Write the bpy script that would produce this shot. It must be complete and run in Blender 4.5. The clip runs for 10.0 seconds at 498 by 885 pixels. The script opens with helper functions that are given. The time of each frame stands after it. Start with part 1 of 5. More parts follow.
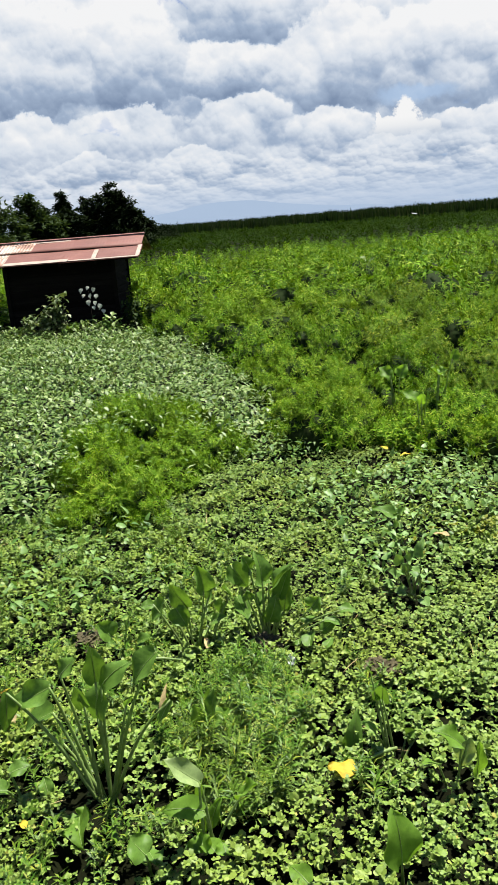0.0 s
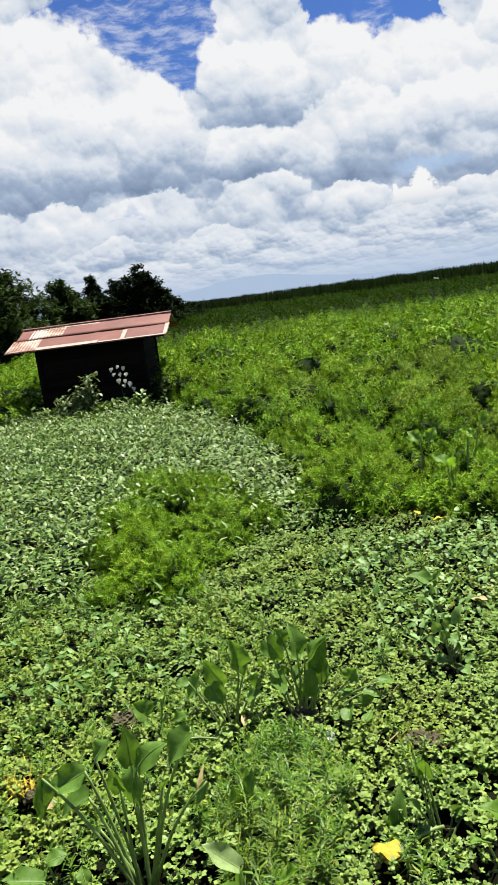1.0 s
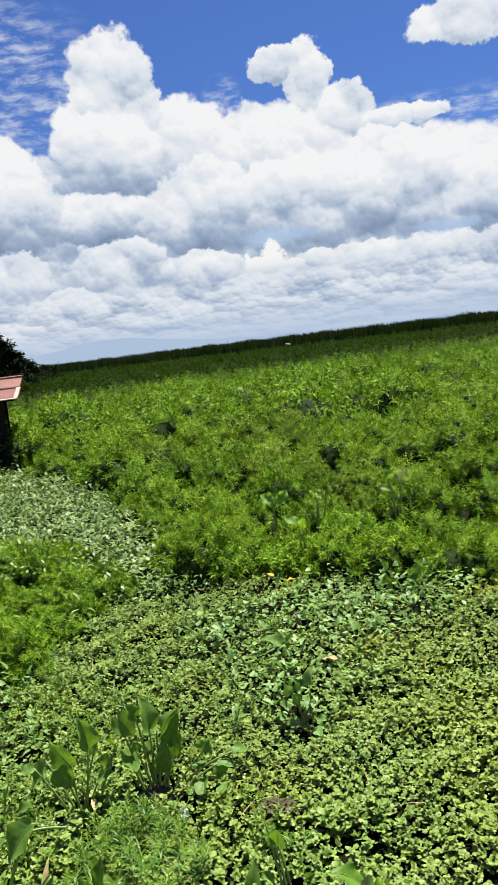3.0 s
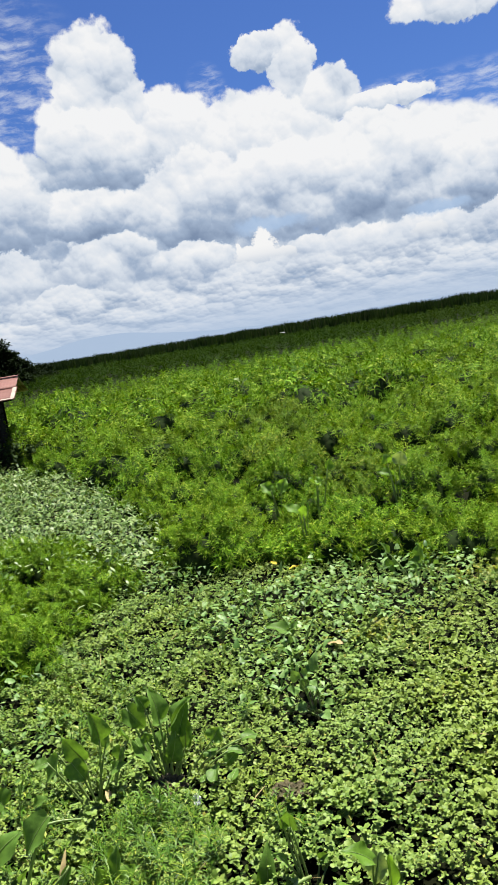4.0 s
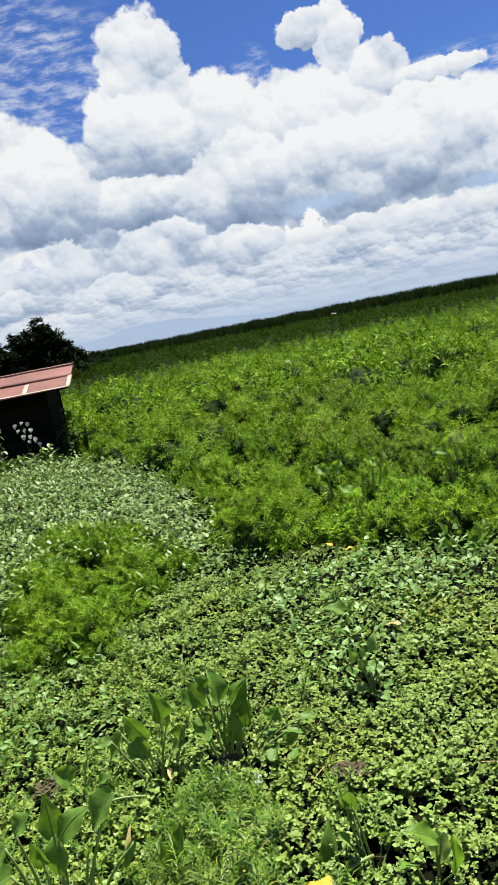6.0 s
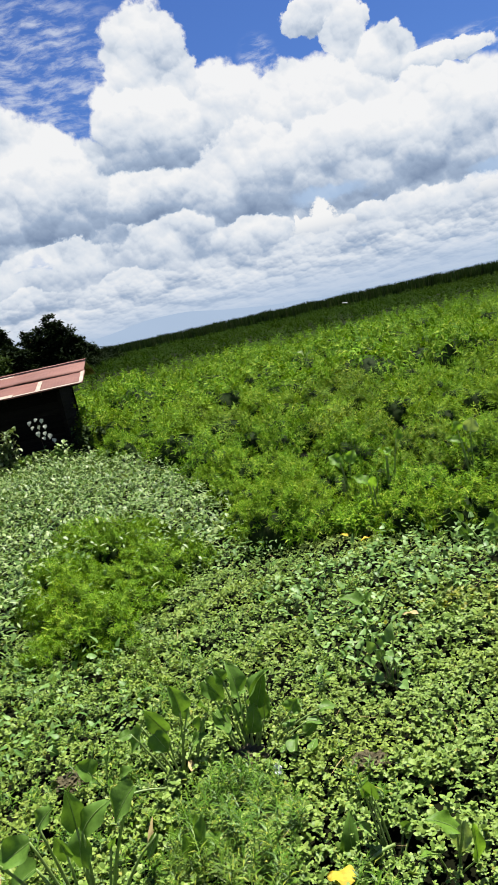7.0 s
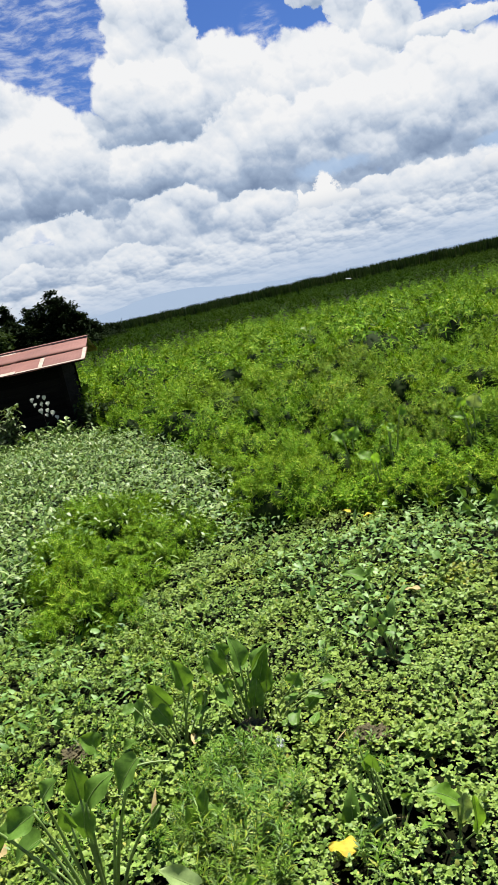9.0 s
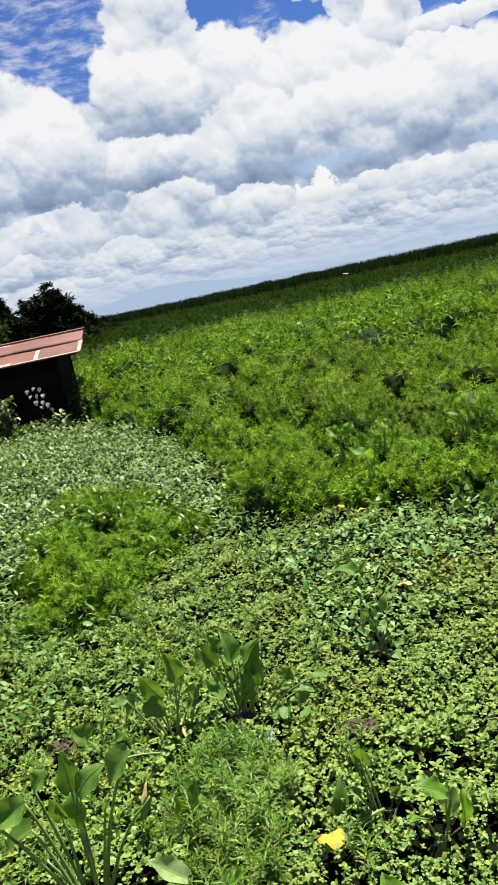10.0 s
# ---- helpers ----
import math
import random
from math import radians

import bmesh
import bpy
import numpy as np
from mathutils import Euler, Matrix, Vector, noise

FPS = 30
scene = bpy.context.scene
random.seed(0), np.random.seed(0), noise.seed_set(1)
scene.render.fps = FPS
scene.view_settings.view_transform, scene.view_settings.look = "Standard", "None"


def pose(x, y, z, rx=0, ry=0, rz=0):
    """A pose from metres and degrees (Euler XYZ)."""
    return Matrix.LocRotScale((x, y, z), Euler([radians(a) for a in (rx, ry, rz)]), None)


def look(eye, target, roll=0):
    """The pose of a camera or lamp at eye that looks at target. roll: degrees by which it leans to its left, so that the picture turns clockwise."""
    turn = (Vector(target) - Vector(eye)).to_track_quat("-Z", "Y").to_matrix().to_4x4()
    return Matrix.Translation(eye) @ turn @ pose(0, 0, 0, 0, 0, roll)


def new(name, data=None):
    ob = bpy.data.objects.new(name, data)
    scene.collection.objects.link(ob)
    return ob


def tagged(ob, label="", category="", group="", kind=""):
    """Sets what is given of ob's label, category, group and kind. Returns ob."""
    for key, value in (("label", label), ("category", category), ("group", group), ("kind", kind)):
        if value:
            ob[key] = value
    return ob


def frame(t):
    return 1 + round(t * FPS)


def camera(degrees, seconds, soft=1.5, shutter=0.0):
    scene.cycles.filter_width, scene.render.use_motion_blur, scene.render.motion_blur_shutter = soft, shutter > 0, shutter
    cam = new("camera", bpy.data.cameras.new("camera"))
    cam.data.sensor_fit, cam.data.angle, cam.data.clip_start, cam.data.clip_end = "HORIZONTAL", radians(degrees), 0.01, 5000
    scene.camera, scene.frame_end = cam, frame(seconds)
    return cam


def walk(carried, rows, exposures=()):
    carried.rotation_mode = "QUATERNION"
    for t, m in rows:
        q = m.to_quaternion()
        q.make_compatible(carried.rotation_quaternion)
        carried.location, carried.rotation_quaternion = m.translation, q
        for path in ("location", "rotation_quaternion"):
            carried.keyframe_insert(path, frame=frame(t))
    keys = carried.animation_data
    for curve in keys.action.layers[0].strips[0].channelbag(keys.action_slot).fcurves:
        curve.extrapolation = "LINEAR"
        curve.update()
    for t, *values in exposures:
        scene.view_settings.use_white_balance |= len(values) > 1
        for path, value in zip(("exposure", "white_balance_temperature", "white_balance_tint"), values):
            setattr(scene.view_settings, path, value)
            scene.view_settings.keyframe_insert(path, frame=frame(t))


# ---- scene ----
# ---------------------------------------------------------------- camera
cam = camera(35.53, 10.0, 1.3)
PATH = [
    (0.0, pose(-0.010, 0.010, 2.198, 74.04, 4.35, 0.17)),
    (0.5, pose(0.011, 0.008, 2.204, 76.00, 6.41, 1.41)),
    (1.0, pose(0.022, -0.019, 2.215, 79.34, 7.30, 1.97)),
    (1.5, pose(0.049, -0.024, 2.213, 80.30, 8.17, -0.06)),
    (1.7, pose(0.069, -0.028, 2.209, 80.30, 7.91, -3.76)),
    (2.0, pose(0.091, -0.028, 2.237, 82.02, 6.93, -10.09)),
    (2.2, pose(0.080, -0.026, 2.247, 83.00, 5.82, -10.32)),
    (2.5, pose(0.079, -0.046, 2.251, 82.97, 5.81, -9.14)),
    (2.7, pose(0.080, -0.038, 2.241, 82.91, 6.25, -8.76)),
    (3.8, pose(0.090, -0.070, 2.237, 81.84, 8.58, -8.95)),
    (4.0, pose(0.089, -0.077, 2.243, 81.88, 9.18, -8.90)),
    (4.5, pose(0.088, -0.084, 2.244, 82.19, 10.93, -6.85)),
    (5.0, pose(0.074, -0.085, 2.241, 82.30, 11.00, -5.87)),
    (5.2, pose(0.072, -0.072, 2.238, 82.28, 10.41, -5.26)),
    (6.3, pose(0.091, -0.062, 2.229, 80.94, 11.32, -5.14)),
    (6.5, pose(0.094, -0.067, 2.233, 80.80, 11.76, -5.17)),
    (7.0, pose(0.087, -0.064, 2.235, 80.86, 12.20, -4.32)),
    (7.5, pose(0.090, -0.061, 2.232, 80.57, 12.17, -4.29)),
    (8.0, pose(0.076, -0.050, 2.229, 80.36, 12.10, -4.17)),
    (8.5, pose(0.080, -0.050, 2.229, 80.02, 11.99, -3.89)),
    (9.0, pose(0.091, -0.051, 2.225, 79.20, 12.30, -4.10)),
    (9.5, pose(0.093, -0.055, 2.228, 78.82, 12.31, -4.10)),
    (10.0, pose(0.099, -0.062, 2.227, 78.73, 11.68, -4.33)),
]
walk(cam, PATH)
EXPOSURE = 1.40
scene.view_settings.exposure = EXPOSURE

# ---------------------------------------------------------------- sun and sky
SUN_AZ, SUN_EL = -32.0, 66.0          # degrees left of straight ahead, and above the horizon
sun_data = bpy.data.lights.new("sun", "SUN")
sun_data.energy, sun_data.angle, sun_data.color = 5.0, radians(0.53), (1.0, 0.955, 0.88)
sun = new("sun", sun_data)
_sa, _se = radians(SUN_AZ), radians(SUN_EL)
SUN_DIR = Vector((-math.sin(_sa) * math.cos(_se), math.cos(_sa) * math.cos(_se), math.sin(_se)))
sun.matrix_world = look(SUN_DIR * 60, (0, 0, 0))


class Net:
    """Short hand for building node trees."""

    def __init__(self, tree):
        self.t = tree

    def add(self, kind, ins=None, **props):
        n = self.t.nodes.new(kind)
        for k, v in props.items():
            setattr(n, k, v)
        for k, v in (ins or {}).items():
            self.put(n.inputs[k], v)
        return n

    def put(self, socket, v):
        if isinstance(v, bpy.types.NodeSocket):
            self.t.links.new(v, socket)
        else:
            socket.default_value = v

    def math(self, op, a, b=0.0, c=0.0, clamp=False):
        return self.add("ShaderNodeMath", {0: a, 1: b, 2: c}, operation=op, use_clamp=clamp).outputs[0]

    def vec(self, op, a, b=(0, 0, 0)):
        n = self.add("ShaderNodeVectorMath", {0: a, 1: b}, operation=op)
        return n.outputs["Value"] if op in ("LENGTH", "DOT_PRODUCT") else n.outputs["Vector"]

    def after(self, v, earlier):
        """The vector v, worked out only once the value earlier is known: keeps long trees within the shader's memory."""
        return self.add("ShaderNodeVectorMath", {0: earlier, 1: (1e-7, 1e-7, 0), 2: v}, operation="MULTIPLY_ADD").outputs["Vector"]

    def ramp(self, v, lo, hi, a=0.0, b=1.0, smooth=True):
        n = self.add("ShaderNodeMapRange", {"Value": v, "From Min": lo, "From Max": hi, "To Min": a, "To Max": b})
        n.interpolation_type = "SMOOTHSTEP" if smooth else "LINEAR"
        return n.outputs[0]

    def mix(self, f, a, b, blend="MIX"):
        n = self.add("ShaderNodeMix", data_type="RGBA", blend_type=blend)
        for i, v in ((0, f), (6, a), (7, b)):
            self.put(n.inputs[i], (*v, 1.0) if isinstance(v, tuple) and len(v) == 3 else v)
        return n.outputs[2]

    def noise(self, vec, scale, detail=4.0, rough=0.55, out=0):
        return self.add("ShaderNodeTexNoise", {"Vector": vec, "Scale": scale, "Detail": detail, "Roughness": rough}).outputs[out]

    def colours(self, v, stops):
        n = self.add("ShaderNodeValToRGB", {"Fac": v})
        e = n.color_ramp.elements
        while len(e) < len(stops):
            e.new(0.5)
        for el, (p, c) in zip(e, stops):
            el.position, el.color = p, (*c, 1.0)
        return n.outputs[0]


# Heaps of cumulus: bearing, height, half width, half height in degrees.
HEAPS = [(-0.9, 17.9, 2.5, 2.8), (-2.6, 16.0, 1.9, 1.7), (-1.2, 13.6, 4.0, 3.8), (-4.5, 13.0, 4.0, 3.6), (-10.2, 12.4, 2.6, 2.9), (-13.0, 10.5, 5.0, 4.2), (-12.9, 18.2, 1.7, 0.9), (-20.6, 13.9, 2.9, 0.55),
         (-14.7, 17.0, 1.3, 2.0), (-16.9, 15.0, 1.9, 1.5), (-18.2, 10.6, 4.2, 2.5), (-23.5, 8.6, 5.5, 2.7), (-28.5, 7.0, 5.0, 2.6), (4.8, 10.2, 4.4, 3.2),
         (8.8, 11.3, 3.8, 3.9), (13.4, 13.4, 4.0, 4.7), (20.0, 13.0, 6.0, 6.0), (15.6, 21.4, 3.0, 2.0), (-25.6, 19.0, 3.0, 1.3), (34.0, 13.0, 12.0, 7.0),
         (-42.0, 13.0, 11.0, 6.0), (70.0, 14.0, 20.0, 8.0), (-80.0, 14.0, 20.0, 8.0), (130.0, 16.0, 28.0, 9.0), (-140.0, 16.0, 30.0, 9.0)]
# Nearer heaps, whose bright heads stand before the grey feet of those behind.
MIDDLE = [(0.2, 13.4, 3.8, 2.4), (-6.5, 9.7, 3.6, 2.7), (-13.4, 9.3, 4.6, 2.7), (-20.0, 9.0, 4.0, 2.5), (-26.5, 8.2, 3.6, 2.3), (8.0, 10.9, 4.0, 2.8),
          (15.2, 10.8, 4.0, 3.0), (22.5, 10.5, 4.0, 3.0), (0.4, 9.9, 3.4, 1.5), (-34.0, 8.5, 5.0, 2.6), (31.0, 9.5, 5.0, 3.0)]
FRONT = [(0.2, 6.3, 3.0, 1.5), (7.4, 6.1, 3.2, 1.5), (14.2, 5.8, 3.2, 1.6), (-5.4, 5.6, 2.6, 1.2), (20.6, 6.0, 3.2, 1.6), (-16.6, 4.7, 3.4, 1.2), (-23.4, 4.4, 3.6, 1.3),
         (-29.5, 4.8, 3.6, 1.4), (3.8, 4.2, 2.8, 0.9), (-10.6, 3.9, 3.0, 0.9), (10.8, 4.0, 3.0, 0.9), (27.0, 5.2, 3.4, 1.5)]


def ellipses(net, p, items, soft):
    """The greatest of 1 - r over a list of ellipses."""
    best = None
    for a, e, ra, re in items:
        at = p if best is None else net.after(p, best)
        d = net.vec("LENGTH", net.vec("MULTIPLY", net.vec("SUBTRACT", at, (a, e, 0)), (1 / ra, 1 / re, 0)))
        v = net.math("MULTIPLY_ADD", d, -soft, soft)
        best = v if best is None else net.math("MAXIMUM", best, v)
    return best


def billows(net, p, scales):
    """Rounded lumps upon rounded lumps, like the head of a cauliflower: their height, and how far each lump faces upward.
    scales: cells per degree, height, and weight in the light."""
    total = facing = None
    for k, (size, amp, weight) in enumerate(scales):
        p = p if total is None else net.after(p, total)
        warp = net.vec("MULTIPLY", net.vec("SUBTRACT", net.noise(p, size * 1.1, 2.0, 0.5, out=1), (0.5, 0.5, 0.5)), (0.75 / size, 0.65 / size, 0))
        at = net.vec("ADD", net.vec("ADD", p, warp), (13.7 * k, 5.1 * k, 0))
        lump = []
        for step in ((0, 0, 0), (-0.10 / size, 0.30 / size, 0)):
            cell = net.add("ShaderNodeTexVoronoi", {"Vector": net.vec("ADD", at, step), "Scale": size}, voronoi_dimensions="2D").outputs["Distance"]
            lump.append(net.math("SUBTRACT", 0.75, net.math("MULTIPLY", cell, cell)))
        up = net.math("MULTIPLY", net.math("SUBTRACT", lump[0], lump[1]), weight)
        high = net.math("MULTIPLY", lump[0], amp)
        total = high if total is None else net.math("ADD", total, high)
        facing = up if facing is None else net.math("ADD", facing, up)
    return total, facing


def heap_layer(net, p, items, relief, facing, wisp, steep=1.7, bias=0.60, slope=0.36):
    """One layer of heaped cloud: where it covers, and how bright it is, lighter towards the head of each heap."""
    best = head = None
    for a, e, ra, re in items:
        at = p if best is None else net.after(p, best)
        r = net.vec("MULTIPLY", net.vec("SUBTRACT", at, (a, e, 0)), (1 / ra, 1 / re, 0))
        v = net.math("MULTIPLY_ADD", net.vec("LENGTH", r), -1.0, 1.0)
        t = net.add("ShaderNodeSeparateXYZ", {0: r}).outputs[1]
        if best is None:
            best, head = v, t
        else:
            more = net.ramp(net.math("SUBTRACT", v, best), -0.16, 0.16)
            head = net.math("MULTIPLY_ADD", more, net.math("SUBTRACT", t, head), head)
            best = net.math("MAXIMUM", best, v)
    d = net.math("MULTIPLY_ADD", best, steep, net.math("MULTIPLY_ADD", relief, 0.45, net.math("MULTIPLY", wisp, 0.35)))
    head = net.math("MINIMUM", net.math("MAXIMUM", head, -1.0), 1.0)
    lit = net.math("MULTIPLY_ADD", head, slope, net.math("MULTIPLY_ADD", facing, 1.0, net.math("MULTIPLY_ADD", wisp, 0.16, bias)))
    return d, lit


def build_world():
    world = bpy.data.worlds.new("world")
    scene.world = world
    world.use_nodes = True
    tree = world.node_tree
    tree.nodes.clear()
    net = Net(tree)
    way = net.add("ShaderNodeTexCoord").outputs["Generated"]
    x, y, z = net.add("ShaderNodeSeparateXYZ", {0: net.vec("NORMALIZE", way)}).outputs[:3]
    az = net.math("MULTIPLY", net.math("ARCTAN2", net.math("MULTIPLY", x, -1.0), y), 57.2958)
    el = net.math("MULTIPLY", net.math("ARCSINE", z), 57.2958)
    p = net.add("ShaderNodeCombineXYZ", {0: az, 1: el}).outputs[0]
    # clear sky
    sky = net.add("ShaderNodeTexSky", sky_type="NISHITA", sun_disc=False, sun_elevation=radians(SUN_EL), sun_rotation=radians(-SUN_AZ),
                  air_density=1.0, dust_density=0.4, ozone_density=2.5).outputs[0]
    clear = net.mix(1.0, sky, (0.041, 0.061, 0.106), "MULTIPLY")
    # cumulus, in three layers from the farthest to the nearest
    relief, facing = billows(net, p, [(0.24, 0.9, 0.46), (0.50, 0.6, 0.30), (1.05, 0.34, 0.17), (2.3, 0.20, 0.08)])
    wisp = net.math("SUBTRACT", net.noise(p, 0.9, 8.0, 0.62), 0.5)
    warped = net.vec("ADD", p, net.vec("MULTIPLY", net.vec("SUBTRACT", net.noise(p, 0.32, 3.0, 0.5, out=1), (0.5, 0.5, 0.5)), (2.0, 1.6, 0)))
    warped = net.vec("ADD", warped, net.vec("MULTIPLY", net.vec("SUBTRACT", net.noise(p, 1.0, 4.0, 0.6, out=1), (0.5, 0.5, 0.5)), (1.5, 1.2, 0)))
    d, lit = heap_layer(net, net.after(warped, relief), HEAPS, relief, facing, wisp, 1.7, 0.71, 0.24)
    fill = net.math("ADD", net.ramp(el, 10.5, 14.5, 0.8, -1.0, smooth=False), net.ramp(az, -31.0, -22.0, -0.85, 0.0))
    cover = net.ramp(net.math("MAXIMUM", d, net.math("MULTIPLY_ADD", relief, 0.45, fill)), -0.08, 0.20)
    for items, bias, slope in ((MIDDLE, 0.61, 0.40), (FRONT, 0.58, 0.27)):
        d, part_lit = heap_layer(net, net.after(warped, lit), items, relief, facing, wisp, 1.5, bias, slope)
        f = net.ramp(d, -0.06, 0.22)
        lit = net.math("MULTIPLY_ADD", f, net.math("SUBTRACT", part_lit, lit), lit)
    # rows of small clouds towards the horizon
    u = net.math("MULTIPLY", az, 1.0)
    v = net.math("MULTIPLY", net.math("LOGARITHM", net.math("ADD", net.math("MAXIMUM", el, 0.0), 1.5), math.e), 7.5)
    q = net.after(net.add("ShaderNodeCombineXYZ", {0: u, 1: v, 2: 3.0}).outputs[0], lit)

    bulk, facing_far = billows(net, q, [(0.50, 1.0, 0.50), (1.1, 0.5, 0.36), (2.3, 0.3, 0.20)])
    soft = net.noise(net.vec("MULTIPLY", q, (0.6, 1.2, 1)), 0.30, 5.0, 0.55)
    rows = net.math("MULTIPLY_ADD", facing_far, 0.95, net.math("MULTIPLY_ADD", net.math("SUBTRACT", soft, 0.5), 0.9, 0.58))
    f_low = net.ramp(el, 3.2, 6.4, 0.92, 0.0)
    lit = net.math("ADD", net.math("MULTIPLY", lit, net.math("SUBTRACT", 1.0, f_low)), net.math("MULTIPLY", rows, f_low), clamp=True)
    shade = net.colours(lit, [(0.0, (0.22, 0.30, 0.45)), (0.35, (0.40, 0.50, 0.66)), (0.64, (0.755, 0.815, 0.90)), (0.94, (0.985, 0.99, 1.0))])
    holes = net.math("MULTIPLY", net.ramp(soft, 0.22, 0.34), 1.0)
    cover = net.math("MULTIPLY", cover, net.math("MAXIMUM", holes, net.ramp(el, 3.5, 8.5)))
    # thin ripples of high cloud
    wave = net.noise(net.vec("MULTIPLY", net.vec("ADD", p, net.vec("MULTIPLY", net.noise(p, 0.3, 2.0, out=1), (1.2, 1.2, 0))), (0.5, 1.5, 0)), 1.0, 7.0, 0.62)
    veil = net.math("MULTIPLY", net.ramp(wave, 0.40, 0.72), net.ramp(ellipses(net, p, [(6.5, 18.5, 8.5, 6.5), (-27.0, 13.0, 6.0, 2.4), (-8.6, 16.8, 1.6, 1.6), (-22.0, 14.4, 4.0, 0.9)], 1.0), 0.0, 0.6))
    blue = net.mix(net.math("MULTIPLY", veil, 0.62), clear, (0.86, 0.90, 0.97))
    colour = net.mix(cover, blue, shade)
    # a slit of pale blue above the far rows, with one small tower standing before it
    jog = net.vec("ADD", p, net.vec("MULTIPLY", net.vec("SUBTRACT", net.noise(p, 1.1, 5.0, 0.6, out=1), (0.5, 0.5, 0.5)), (1.8, 1.2, 0)))
    slit = net.ramp(ellipses(net, jog, [(-11.6, 7.3, 3.6, 0.75), (-23.5, 6.4, 3.0, 0.6)], 1.0), 0.0, 0.6)
    colour = net.mix(net.math("MULTIPLY", slit, 0.75), colour, (0.46, 0.62, 0.86))
    knob = ellipses(net, jog, [(-10.9, 6.2, 0.9, 1.1), (-10.4, 5.2, 1.9, 0.9), (-9.2, 5.8, 0.35, 0.55), (-12.2, 5.0, 1.5, 0.6), (-22.5, 4.9, 1.6, 0.7)], 1.0)
    colour = net.mix(net.math("MULTIPLY", net.ramp(knob, 0.0, 0.25), net.ramp(el, 4.3, 5.4)), colour, net.mix(net.ramp(el, 4.4, 6.0), (0.74, 0.79, 0.86), (1.0, 1.0, 1.0)))
    haze = net.ramp(el, 0.2, 3.6, 0.85, 0.0)
    colour = net.mix(haze, colour, (0.50, 0.62, 0.80))
    bg = net.add("ShaderNodeBackground", {"Color": colour, "Strength": 0.345})
    tree.links.new(bg.outputs[0], net.add("ShaderNodeOutputWorld").inputs["Surface"])


build_world()


# ---------------------------------------------------------------- materials
def material(name):
    m = bpy.data.materials.new(name)
    m.use_nodes = True
    m.node_tree.nodes.clear()
    return m, Net(m.node_tree)


def finish(net, shader, bump=None):
    net.t.links.new(shader, net.add("ShaderNodeOutputMaterial").inputs["Surface"])


def leaf_material(name, stops, patch, through_tint=(1.25, 1.2, 0.55), rough=0.42, gloss=0.5, thin=0.35, patch_scale=0.5, patch_amount=0.6, per_plant=0.0):
    """Foliage: each leaf has its own tone, whole stretches drift towards another, and whole plants may differ."""
    m, net = material(name)
    geo = net.add("ShaderNodeNewGeometry")
    pos = geo.outputs["Position"]
    tone = net.colours(geo.outputs["Random Per Island"], stops)
    drift = net.math("MULTIPLY", net.ramp(net.noise(pos, patch_scale, 4.0, 0.6), 0.40, 0.68), patch_amount)
    tone = net.mix(drift, tone, patch)
    if per_plant:
        rnd = net.add("ShaderNodeObjectInfo").outputs["Random"]
        a = per_plant
        tone = net.mix(1.0, tone, net.colours(rnd, [(0.0, (1 - a, 1 - 0.7 * a, 1 - a)), (0.5, (1.0, 1.0, 1.0)), (1.0, (1 + 1.1 * a, 1 + 0.6 * a, 1.0))]), "MULTIPLY")
    grain = net.noise(pos, 45.0, 3.0, 0.6)
    tone = net.mix(1.0, tone, net.colours(grain, [(0.3, (0.78, 0.80, 0.74)), (0.7, (1.12, 1.10, 1.05))]), "MULTIPLY")
    bump = net.add("ShaderNodeBump", {"Height": grain, "Strength": 0.25, "Distance": 0.004}).outputs[0]
    front = net.add("ShaderNodeBsdfPrincipled", {"Base Color": tone, "Roughness": rough, "Specular IOR Level": gloss, "Normal": bump}).outputs[0]
    back = net.add("ShaderNodeBsdfTranslucent", {"Color": net.mix(1.0, tone, through_tint, "MULTIPLY")}).outputs[0]
    finish(net, net.add("ShaderNodeMixShader", {0: thin, 1: front, 2: back}).outputs[0])
    return m


def plain_material(name, stops, scale=6.0, rough=0.7, gloss=0.4, bump=0.3, dist=0.01, stretch=(1, 1, 1), metal=0.0, per_object=0.0):
    """A solid surface with stains at one scale and grain at another."""
    m, net = material(name)
    pos = net.vec("MULTIPLY", net.add("ShaderNodeTexCoord").outputs["Object"], stretch)
    if per_object:
        rnd = net.add("ShaderNodeObjectInfo").outputs["Random"]
        pos = net.vec("ADD", pos, net.add("ShaderNodeCombineXYZ", {0: net.math("MULTIPLY", rnd, 37.0), 1: rnd, 2: net.math("MULTIPLY", rnd, 11.0)}).outputs[0])
    big = net.noise(pos, scale, 5.0, 0.6)
    fine = net.noise(pos, scale * 9, 4.0, 0.65)
    f = net.math("MULTIPLY_ADD", net.math("SUBTRACT", fine, 0.5), 0.5, big)
    tone = net.colours(f, stops)
    if per_object:
        tone = net.mix(1.0, tone, net.colours(rnd, [(0.0, (1 - per_object,) * 3), (1.0, (1 + per_object,) * 3)]), "MULTIPLY")
    nrm = net.add("ShaderNodeBump", {"Height": fine, "Strength": bump, "Distance": dist}).outputs[0]
    finish(net, net.add("ShaderNodeBsdfPrincipled", {"Base Color": tone, "Roughness": rough, "Specular IOR Level": gloss, "Metallic": metal, "Normal": nrm}).outputs[0])
    return m


